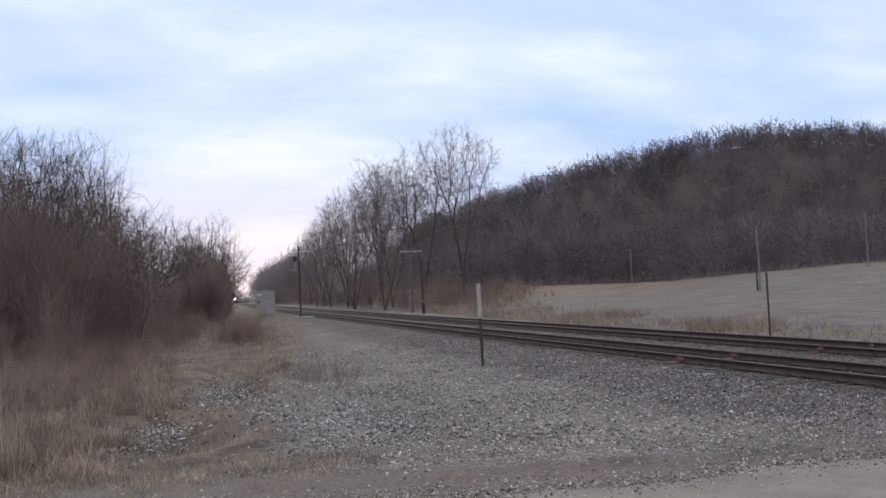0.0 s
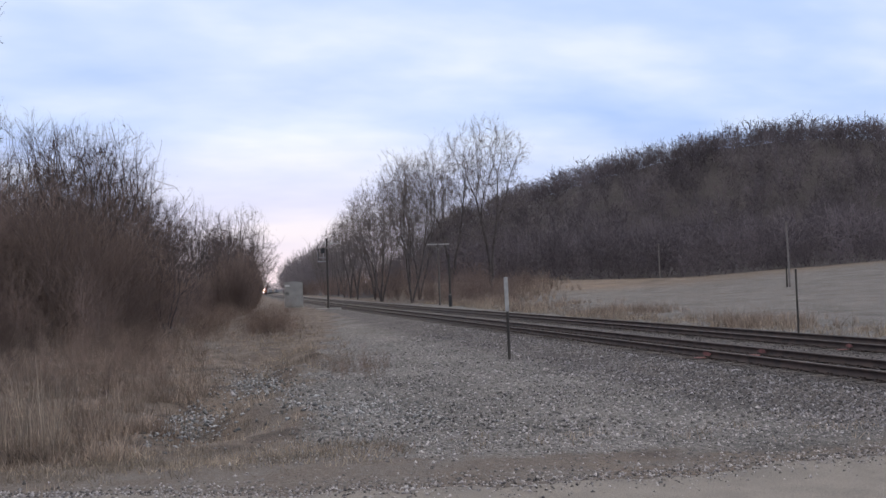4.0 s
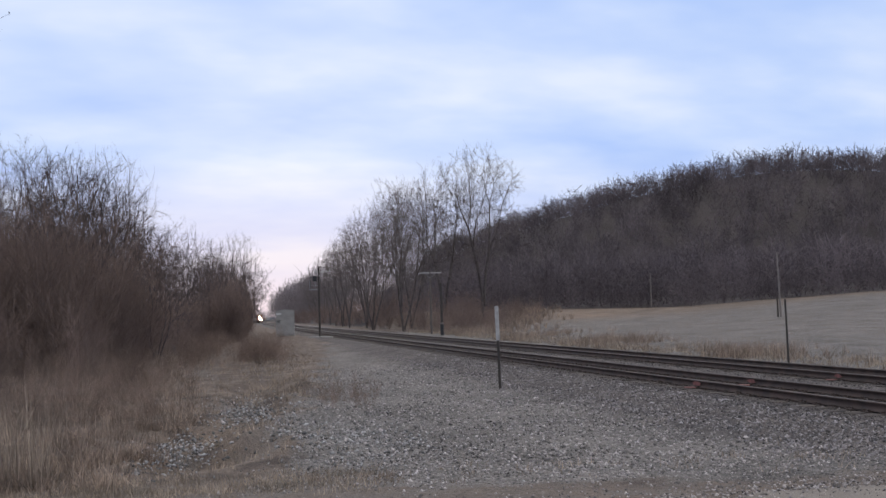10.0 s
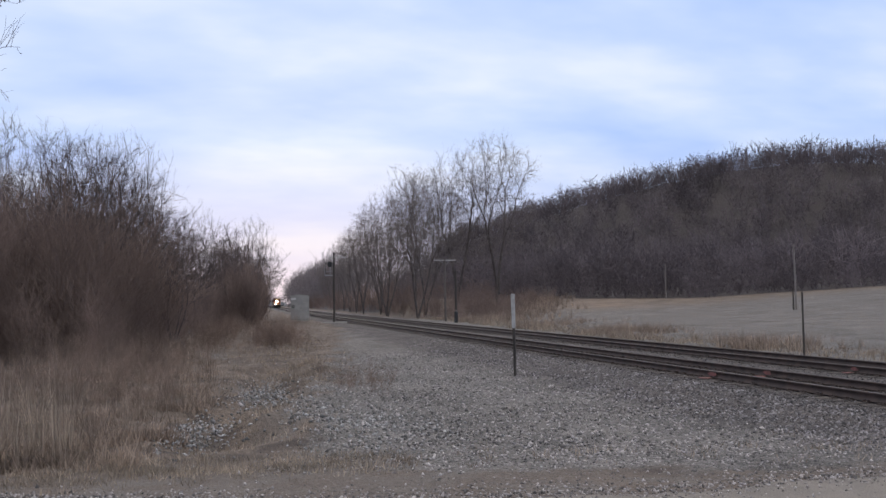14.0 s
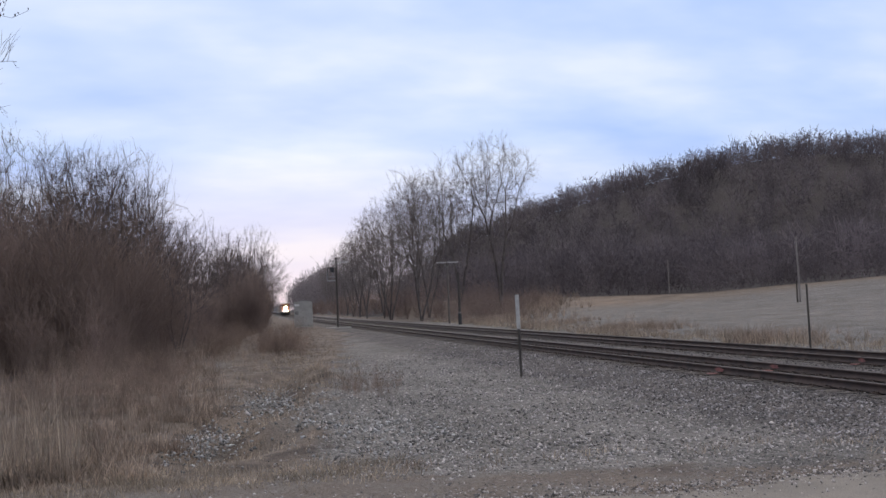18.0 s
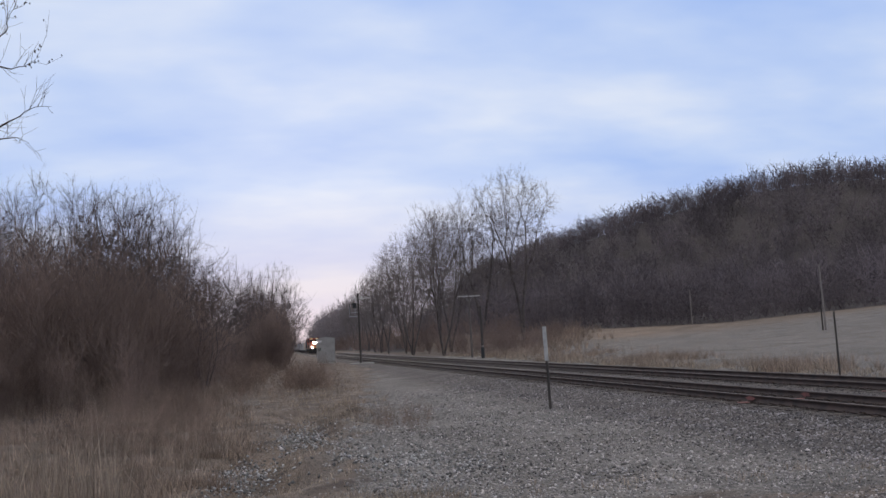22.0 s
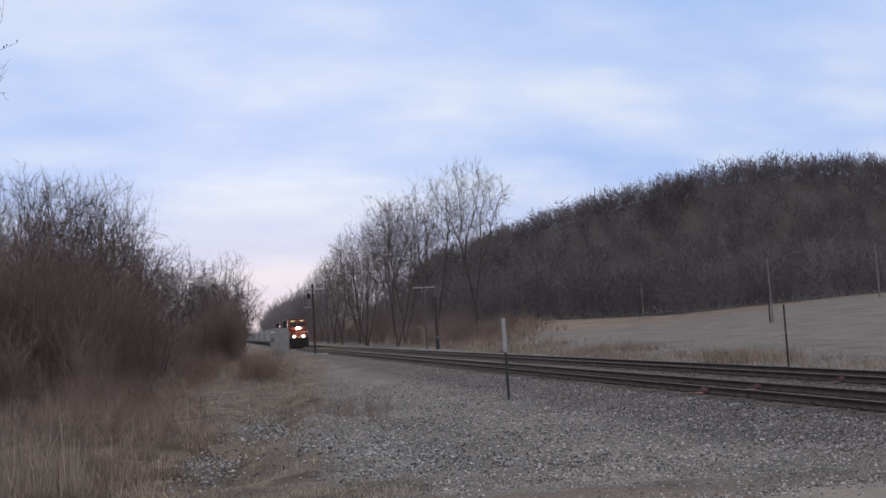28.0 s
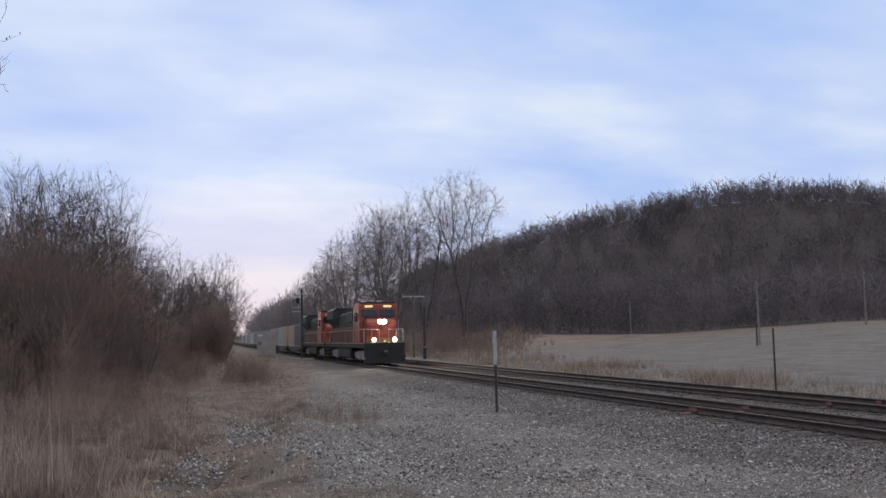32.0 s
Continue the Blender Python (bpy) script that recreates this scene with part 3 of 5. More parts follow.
# ---- bare trees ----
def grow(seed, height, wide=0.6, base=0.15, tips=700, stems=3, crook=0.05, bow=0.35, gaps=7, leaf=0.0006, power=2.1, reach=0.42, low=0.22):
    """Sticks of a leafless tree whose limbs fork again and again until they end in tips strewn through an uneven round crown.
    Returns rows of p0, p1, r0, r1 and, for each, the number of tips that it carries."""
    rng = np.random.RandomState(seed)
    half, tall = wide / 2, (1 - base) / 2
    dots = rng.normal(size=(tips * 3, 3))
    dots /= np.linalg.norm(dots, axis=1, keepdims=True)
    dots *= rng.rand(len(dots), 1) ** 0.40
    # the crown is broadest above its middle, and has hollows in it
    holes = rng.normal(size=(gaps, 3))
    holes *= (rng.uniform(0.8, 1.1, gaps) / np.linalg.norm(holes, axis=1))[:, None]
    far = np.linalg.norm(dots[:, None] - holes[None], axis=2).min(1)
    dots = dots[far > 0.28 + 0.14 * rng.rand(len(dots))][:tips]
    belly = 1 - low * np.clip(-dots[:, 2], 0, 1)
    goal = np.stack([dots[:, 0] * half * belly, dots[:, 1] * half * belly, base + tall + dots[:, 2] * tall], -1)
    rows, flow = [], []

    def limb(p, d, q, n, pieces):
        """A bowed stick from p, setting out along d, to q; returns the way it ends in."""
        span = np.linalg.norm(q - p)
        c = p + d * span * bow + (q - p) * (0.5 - 0.5 * bow)
        r0, r1 = leaf * (n * 1.15) ** (1 / power), leaf * n ** (1 / power)
        last = p
        for i in range(1, pieces + 1):
            t = i / pieces
            x = p * (1 - t) ** 2 + c * 2 * t * (1 - t) + q * t * t
            if i < pieces:
                x = x + rng.normal(0, crook * span * 0.5, 3)
            rows.append((*last, *x, r0 + (r1 - r0) * (i - 1) / pieces, r0 + (r1 - r0) * t))
            flow.append(n)
            last = x
        e = q - c
        return e / (np.linalg.norm(e) + 1e-9)

    def fork(p, d, pick):
        n = len(pick)
        if n <= 1:
            if n:
                limb(p, d, goal[pick[0]], 1, 2)
            return
        g = goal[pick]
        q = p + (g.mean(0) - p) * reach * rng.uniform(0.75, 1.25)
        q = q + rng.normal(0, crook, 3) * np.linalg.norm(q - p)
        e = limb(p, d, q, n, 3 if n > 20 else 2)
        away = g - q
        away /= np.linalg.norm(away, axis=1, keepdims=True) + 1e-9
        _, _, axes = np.linalg.svd(away - away.mean(0), full_matrices=False)
        side = (away - away.mean(0)) @ (axes[0] + rng.normal(0, 0.25, 3))
        order = np.argsort(side)
        k = int(np.clip(round(n * rng.uniform(0.3, 0.7)), 1, n - 1))
        fork(q, e, pick[order[:k]])
        fork(q, e, pick[order[k:]])

    around = np.arctan2(goal[:, 1], goal[:, 0]) + rng.uniform(0, 6.283)
    share = (np.floor((around % 6.283) / 6.284 * stems)).astype(int)
    foot = np.array([0.0, 0.0, -0.02])
    for k in range(stems):
        pick = np.nonzero(share == k)[0]
        if len(pick):
            start = foot + np.append(rng.normal(0, 0.006, 2), 0)
            m = goal[pick].mean(0) * (0.22, 0.22, 0)
            q = np.array([m[0], m[1], base * rng.uniform(0.7, 1.2)])
            e = limb(start, np.array([0.0, 0.0, 1.0]), q, len(pick), 3)
            fork(q, e, pick)
    rows = np.array(rows) * height
    return rows, np.array(flow)


def twigs(rows, flow, seed, per, length, r, thin=4, sides=1.5):
    """Fine shoots along the thin sticks of a tree, with side shoots of their own."""
    rng = np.random.RandomState(seed)
    base = np.repeat(rows[flow <= thin], per, axis=0)
    n = len(base)
    d = base[:, 3:6] - base[:, 0:3]
    d /= np.linalg.norm(d, axis=1, keepdims=True) + 1e-9
    d = d + rng.normal(0, 0.38, d.shape) + np.array([0, 0, 0.10])
    d /= np.linalg.norm(d, axis=1, keepdims=True)
    p = base[:, 0:3] + (base[:, 3:6] - base[:, 0:3]) * rng.rand(n, 1)
    q = p + d * length * rng.uniform(0.4, 1.2, (n, 1))
    out = [np.concatenate([p, q, np.full((n, 1), r), np.full((n, 1), r * 0.5)], 1)]
    k = rng.randint(0, n, int(n * sides))
    e = d[k] + rng.normal(0, 0.5, (len(k), 3))
    e /= np.linalg.norm(e, axis=1, keepdims=True)
    h = p[k] + (q[k] - p[k]) * rng.uniform(0.2, 1.0, (len(k), 1))
    out.append(np.concatenate([h, h + e * length * rng.uniform(0.3, 0.7, (len(k), 1)), np.full((len(k), 1), r * 0.85), np.full((len(k), 1), r * 0.4)], 1))
    return np.concatenate(out)


def slivers(segs, seed=1):
    """Flat pointed twigs and blades, each turned at random about its own line."""
    segs = np.asarray(segs, float)
    p0, p1, r0 = segs[:, 0:3], segs[:, 3:6], segs[:, 6:7]
    a = np.cross(p1 - p0, np.random.RandomState(seed).normal(size=p0.shape))
    a /= np.linalg.norm(a, axis=1, keepdims=True) + 1e-9
    v = np.stack([p0 - a * r0, p0 + a * r0, p1], 1)
    return v.reshape(-1, 3), np.arange(len(segs) * 3).reshape(-1, 3)


def strips(segs, seed=1):
    """Flat twigs with a blunt end, as two triangles each."""
    segs = np.asarray(segs, float)
    p0, p1, r0, r1 = segs[:, 0:3], segs[:, 3:6], segs[:, 6:7], segs[:, 7:8]
    a = np.cross(p1 - p0, np.random.RandomState(seed).normal(size=p0.shape))
    a /= np.linalg.norm(a, axis=1, keepdims=True) + 1e-9
    v = np.stack([p0 - a * r0, p0 + a * r0, p1 + a * r1, p1 - a * r1], 1)
    b = (np.arange(len(segs)) * 4)[:, None]
    return v.reshape(-1, 3), np.concatenate([b + np.array([[0, 1, 2]]), b + np.array([[0, 2, 3]])])


def joined(*pieces):
    """Sets of corners, faces and, where they have one, a tone for each corner, put together."""
    vs, fs, n = [], [], 0
    for v, f, *_ in pieces:
        vs.append(v)
        fs.append(f + n)
        n += len(v)
    tones = [p[2] for p in pieces if len(p) > 2]
    return (np.concatenate(vs), np.concatenate(fs), np.concatenate(tones)) if tones else (np.concatenate(vs), np.concatenate(fs))


def scattered(protos, spots, seed=3):
    """Many copies of a few stick plants in one mesh. spots: x, y, size, width."""
    rng = np.random.RandomState(seed)
    out = []
    for i, (x, y, size, wide) in enumerate(spots):
        v, f = protos[i % len(protos)]
        a = rng.uniform(0, 6.283)
        c, s = math.cos(a) * size * wide, math.sin(a) * size * wide
        w = np.stack([v[:, 0] * c - v[:, 1] * s + x, v[:, 0] * s + v[:, 1] * c + y, v[:, 2] * size], -1)
        w[:, 2] += float(ground_z(x, y)) - 0.05
        out.append((w, f))
    v, f = joined(*out)
    return v, f, np.concatenate([np.full(len(w), rng.rand()) for w, _ in out])


def proto_tree(seed, height, twig_mat, bark, label, group, fine_r=0.007, per=2, length=0.9, **k):
    rows, flow = grow(seed, height, **k)
    t = thing("bare_tree", label, "tree", group)
    stem = flow > 0.35 * flow.max()
    limb = (flow > 6) & ~stem
    part("trunk", shade_smooth(mesh_of("trunk", *tubes(rows[stem], 8))), bark, t)
    # each limb with its forks is one part
    ends, owner = {}, np.full(len(rows), -1)
    for i in np.nonzero(limb)[0]:
        owner[i] = ends.get(tuple(np.round(rows[i, 0:3], 4)), i)
        ends[tuple(np.round(rows[i, 3:6], 4))] = owner[i]
    for k in np.unique(owner[limb]):
        part("limb", shade_smooth(mesh_of("limb", *tubes(rows[owner == k], 4))), bark, t)
    thin = rows[flow <= 6]
    part("crown", mesh_of("crown", *joined(strips(thin, seed), slivers(twigs(rows, flow, seed, per, length, fine_r), seed))), twig_mat, t)
    return t


def plant_trees(protos, spots, seed):
    """spots: x, y, height. The first use of each kind is the kind itself."""
    rng = random.Random(seed)
    used = set()
    for i, (x, y, h) in enumerate(spots):
        k = i % len(protos)
        t, height = protos[k]
        m = pose(x, y, float(ground_z(x, y)) - 0.05, 0, 0, rng.uniform(0, 360)) @ Matrix.Scale(h / height, 4)
        if k in used:
            t = copy_thing(t, m)
        used.add(k)
        t.matrix_basis = m


ROW = "tall bare grey tree with ascending limbs beside the railway"
row_protos = [(proto_tree(11 + i, 20, PALE_TWIG, BARK, ROW, "tree row beyond the tracks", fine_r=0.0095, per=2, length=1.2, wide=(0.68, 0.54, 0.62, 0.58)[i], base=(0.14, 0.24, 0.17, 0.18)[i],
                          tips=720, stems=(3, 2, 3, 2)[i], crook=0.025, bow=0.2, leaf=0.00042, power=2.1), 20) for i in range(4)]
plant_trees(row_protos, [
    (22.6, 112, 19.4), (34.6, 118, 23.6), (25.5, 121, 19.6), (29.6, 119, 21.6), (22.6, 134, 18.4), (28.0, 140, 21.0), (24.2, 150, 18.6), (23.4, 165, 17.4), (26.0, 160, 20.0),
    (24.6, 182, 17.2), (25.6, 200, 17.6), (27.0, 220, 17), (28, 244, 16.5), (29, 270, 16), (31, 300, 15.5), (34, 335, 15.5), (37, 400, 16.5), (43, 470, 18),
    (48, 520, 19)], 5)

LEFT = "leafless brown scrub tree with tangled branches"
left_protos = [(proto_tree(31 + i, 10, TWIG, DARK_BARK, LEFT, "scrub trees beside the yard", fine_r=0.0052, per=2, length=0.6, wide=(0.82, 0.70, 0.76, 0.58)[i], base=(0.12, 0.2, 0.14, 0.2)[i],
                           tips=500, stems=(4, 3, 4, 2)[i], crook=0.06, bow=0.2, gaps=9, leaf=0.00062, power=2.15, low=0.1), 10) for i in range(4)]
plant_trees(left_protos, [
    (-5.6, 50, 11.2), (-7.4, 52, 11.7), (-10.8, 57, 11.2), (-4.6, 56, 8.4), (-12.6, 48, 9.4), (-9.8, 50, 12.0), (-11.8, 52, 11.4), (-13.8, 53, 12.2), (-8.4, 56, 11.9), (-5.2, 53.5, 10.4), (-2.7, 49, 6.2), (-16.4, 56, 12.7),
    (-6.6, 61, 11.0), (-4.9, 70, 9.4), (-3.2, 85, 11.5), (-4.6, 80, 9.6), (-1.9, 92, 9.6), (-3.6, 96, 9.8), (-0.5, 99, 8.8),
    (0.6, 113, 10.4), (2.3, 111, 12.6), (1.4, 104, 9.2), (3.7, 114, 9.4), (-0.2, 123, 11.0), (-1.0, 118, 10.0), (3.2, 118, 11.0), (2.4, 128, 10.2), (3.0, 140, 8.6), (3.4, 158, 8.0), (4.4, 185, 8.6), (5.2, 215, 9), (6.4, 260, 10), (-20, 66, 13)], 6)


def reaching_bough(tree, knees, seed, seeds):
    """A long bough along a few knees, with shoots that turn up from it and, where it bears them, clusters of dry seeds."""
    rng = np.random.RandomState(seed)
    pts = [np.array(k, float) for k in knees]
    rows, ends = [], []
    total = len(pts) - 1
    for i in range(total):
        a, b = pts[i], pts[i + 1]
        r0, r1 = 0.055 * (1 - i / total) ** 1.6 + 0.005, 0.055 * (1 - (i + 1) / total) ** 1.6 + 0.005
        mid = (a + b) / 2 + rng.normal(0, 0.03, 3)
        rows += [(*a, *mid, r0, (r0 + r1) / 2), (*mid, *b, (r0 + r1) / 2, r1)]
        for _ in range(3 if i < total - 2 else 4):
            p = a + (b - a) * rng.uniform(0.1, 1.0)
            d = (b - a) / np.linalg.norm(b - a) * rng.uniform(0.2, 0.8) + np.array([rng.normal(0, 0.15), rng.normal(0, 0.3), rng.choice([0.8, 0.6, -0.35])])
            q = p + d * rng.uniform(0.25, 0.55)
            rows.append((*p, *q, 0.006, 0.0045))
            for _ in range(2):
                e = q + (d * 0.5 + rng.normal(0, 0.22, 3) + np.array([0.05, 0, 0.2])) * rng.uniform(0.3, 0.6)
                rows.append((*q, *e, 0.0045, 0.003))
                ends.append(e)
    ends.append(pts[-1])
    bough = part("bough", mesh_of("bough", *tubes(np.array(rows), 5)), DARK_BARK, tree)
    if seeds:
        e = np.array(ends[-8:])
        k = rng.randint(0, len(e), 22)
        at = e[k] + rng.normal(0, 0.05, (22, 3))
        step = np.array([0.0, 0.0, 0.045])
        part("seeds", mesh_of("seeds", *tubes(np.concatenate([at - step / 2, at + step / 2, np.full((22, 1), 0.013), np.full((22, 1), 0.02)], 1), 5)), DARK_BARK, bough, "dry dark seed clusters")


def near_tree(x, y):
    t = proto_tree(47, 16.5, TWIG, DARK_BARK, "bare tree whose boughs with dry seeds reach over the grass", "scrub trees beside the yard", fine_r=0.004, per=2, length=0.8, wide=0.55, base=0.3,
                   tips=380, stems=2, crook=0.05, leaf=0.0005)
    t.matrix_basis = on_ground(x, y)
    reaching_bough(t, [(0.1, 0, 6.0), (3.4, -0.1, 7.3), (6.1, 0, 8.55), (6.6, 0.05, 8.85), (7.0, 0, 9.1), (7.45, 0, 9.12)], 5, False)
    reaching_bough(t, [(0.1, 0, 5.2), (3.8, 0.2, 7.0), (6.0, 0.2, 8.25), (6.5, 0.2, 8.3), (6.8, 0.2, 8.15)], 8, False)
    reaching_bough(t, [(0, 0, 8.0), (3.6, 0.2, 9.7), (6.0, 0.1, 10.32), (6.4, 0.1, 10.22), (6.75, 0.1, 10.3), (7.15, 0.1, 10.6)], 6, True)
    reaching_bough(t, [(0, 0, 9.0), (4.4, -0.1, 10.3), (6.05, -0.1, 10.95), (6.3, -0.1, 11.2), (6.35, -0.1, 11.5), (6.6, -0.1, 12.0)], 7, True)


def on_ground(x, y, turn=0.0):
    return pose(x, y, float(ground_z(x, y)), 0, 0, turn)


near_tree(-13.0, 27)


def shrub(seed, stems, twigs, ends=2, r=1.0):
    """A shrub one metre high: sticks fanning out of one root, with side shoots."""
    rng = random.Random(seed)
    thick, fine = [], []
    for _ in range(stems):
        a, o = rng.uniform(0, 6.283), rng.uniform(0.1, 0.75)
        p = Vector((rng.gauss(0, 0.08), rng.gauss(0, 0.08), 0))
        d = Vector((math.cos(a) * o, math.sin(a) * o, 1)).normalized()
        length = rng.uniform(0.5, 1.05)
        for i in range(4):
            d = (d + Vector((rng.gauss(0, 0.16), rng.gauss(0, 0.16), 0.05))).normalized()
            q = p + d * length / 4
            w = 0.0024 * r * (1 - i / 4.6)
            thick.append((*p, *q, w, w * 0.75))
            for _ in range(twigs):
                b = rng.uniform(0, 6.283)
                e = (d * 0.8 + Vector((math.cos(b), math.sin(b), rng.uniform(0, 0.6)))).normalized()
                tl = rng.uniform(0.10, 0.30)
                s = p.lerp(q, rng.random())
                m = s + e * tl
                fine.append((*s, *m, 0.0016 * r, 0.001))
                for _ in range(ends):
                    g = (e + Vector((rng.gauss(0, 0.5), rng.gauss(0, 0.5), rng.gauss(0.2, 0.4)))).normalized()
                    h = s.lerp(m, rng.uniform(0.4, 1))
                    fine.append((*h, *(h + g * tl * 0.6), 0.0013 * r, 0.001))
            p = q
    return joined(strips(thick, seed), slivers(fine, seed))


def stuff(name, data, mat, label, category):
    me = mesh_of(name, data[0], data[1])
    x, y = data[0][:, 0], data[0][:, 1]
    tone = data[2] if len(data) > 2 else 0.5 + 0.35 * wave(x, y, 1.7, 2.0) + 0.3 * wave(x, y, 0.5, 1.0)
    me.attributes.new("tone", "FLOAT", "POINT").data.foreach_set("value", tone.astype(np.float32))
    me.materials.append(mat)
    return tagged(new(name, me), label, category, kind="stuff")


def build_brush():
    rng = random.Random(8)
    kinds = [shrub(60 + i, 14, 7, 3, 1.15) for i in range(5)]
    thin = [shrub(65 + i, 12, 5, 2, 1.7) for i in range(4)]
    light = [shrub(70 + i, 11, 4, 2, 1.9) for i in range(4)]
    small = [shrub(75 + i, 9, 3, 1) for i in range(4)]
    spots = []
    # the thicket beside the yard, deepest beside the near scrub trees
    for _ in range(165):
        x, y = rng.uniform(-16, -3.0), rng.uniform(40, 62)
        if x > -3.3 - 1.6 * rng.random() ** 2:
            continue
        spots.append((x, y, rng.uniform(3.6, 6.2) + (1.9 if x < -6 else 0.3), rng.uniform(0.6, 0.9)))
    for _ in range(55):
        spots.append((rng.uniform(-13, -4.2), rng.uniform(36, 43), rng.uniform(2.2, 4.2), rng.uniform(0.7, 1.0)))
    front, spots = spots, []
    for _ in range(130):
        y = rng.uniform(60, 170)
        x = 0.060 * y - 6.2 - abs(rng.gauss(0, 3.5)) - max(0, y - 130) * 0.03
        spots.append((x, y, rng.uniform(3.0, 5.6), rng.uniform(0.55, 0.85)))
    for _ in range(150):
        y = 88 + 127 * rng.random() ** 1.3
        inner = abs(rng.gauss(0, 1.6))
        spots.append((0.042 * y - 1.0 - inner, y, rng.uniform(2.8, 5.2) + 1.5 * min(inner, 2.2), rng.uniform(0.45, 0.7)))
    for _ in range(45):
        y = rng.uniform(170, 420)
        spots.append((0.030 * y - 2.0 - abs(rng.gauss(0, 3)), y, rng.uniform(4, 8), 0.6))
    stuff("thicket", joined(scattered(kinds, front, 4), scattered(thin, spots, 5)), BRUSH, "dense dark brown leafless thicket", "thicket")
    spots = []
    for _ in range(240):
        y = 95 + 330 * rng.random() ** 1.5
        x = 22.8 + float(bend(y)) + abs(rng.gauss(0, 5)) + 2 * (y < 110)
        spots.append((x, y, rng.uniform(1.8, 3.8) * (1.5 if y > 135 else 1), rng.uniform(0.7, 1.1)))
    for _ in range(60):
        d = rng.uniform(0, 1)
        x, y = 26 + d * 14 + rng.gauss(0, 2), 98 + d * 30 + rng.gauss(0, 5)
        spots.append((x, y, rng.uniform(2, 4.5), 0.9))
    spots = [s for s in spots if s[0] < 27 or s[1] > 96 + 3.0 * (s[0] - 27)]
    for _ in range(110):
        d = rng.random()
        spots.append((25 + 24 * d + rng.gauss(0, 1.6), 92 + 52 * d + rng.gauss(0, 2.5), rng.uniform(0.8, 2.6), rng.uniform(0.8, 1.2)))
    stuff("undergrowth", scattered(light, spots, 5), BRUSH, "leafless undergrowth below the tree row", "undergrowth")
    spots = [(rng.gauss(2.5, 0.8), rng.gauss(55, 4), rng.uniform(1.2, 2.3), 0.9) for _ in range(75)]
    for _ in range(170):
        y = rng.uniform(46, 112)
        spots.append((0.066 * y - 4.6 - abs(rng.gauss(0, 1.3)) + 0.5, y, rng.uniform(0.7, 2.2), rng.uniform(0.8, 1.2)))
    for _ in range(26):
        spots.append((rng.gauss(3.6, 0.5), rng.gauss(25.5, 1.6), rng.uniform(0.5, 1.15), 0.6))
    spots += [(rng.gauss(2.9, 0.35), rng.gauss(24.5, 1.2), rng.uniform(0.4, 0.8), 0.9) for _ in range(12)]
    tan = []
    for _ in range(760):
        y = 15.0 + 26 * rng.random() ** 1.2
        x = min(-0.6, float(ditch_x(y)) - 0.6) - 0.7 - abs(rng.gauss(0, 2.6)) - max(0, y - 25) * 0.08
        c = float(wave(x, y, 3.1, 0.4))
        size = rng.uniform(0.35, 1.0) * (0.5 + 0.036 * (y - 8))
        if c > 0.12:
            spots.append((x, y, size, rng.uniform(0.7, 1.1)))
        elif c < -0.05:
            tan.append((x, y, size * 0.75, rng.uniform(0.5, 0.9)))
    for _ in range(90):
        y = rng.uniform(34, 75)
        spots.append((-3.2 + 0.055 * y - abs(rng.gauss(0, 2.2)), y, rng.uniform(0.6, 1.6), rng.uniform(0.8, 1.2)))
    # weeds that run out from the thicket's foot towards the hut
    for _ in range(330):
        y = rng.uniform(38, 92)
        out = rng.random() ** 1.5
        x = 0.066 * y - 5.2 + 4.0 * out
        (tan if rng.random() < 0.55 else spots).append((x, y, rng.uniform(0.5, 1.3) * (1.2 - 0.8 * out), rng.uniform(0.7, 1.1)))
    # tall tangled weeds in front of the thicket
    for _ in range(330):
        y = rng.uniform(23, 44)
        x = -1.2 - 0.045 * (y - 23) - abs(rng.gauss(0, 4.2))
        if x > -3.2 and rng.random() < 0.5:
            continue
        (spots if rng.random() < 0.68 else tan).append((x, y, rng.uniform(0.7, 1.5) * (0.6 + 0.032 * (y - 20)) + 0.2, rng.uniform(0.5, 0.9)))
    stuff("dark_weeds", scattered(small, spots, 6), WEED, "dead brown weeds beside the gully", "weeds")
    stuff("tan_weeds", scattered(small, tan, 8), GRASS, "dead tan weed stalks", "weeds")


build_brush()


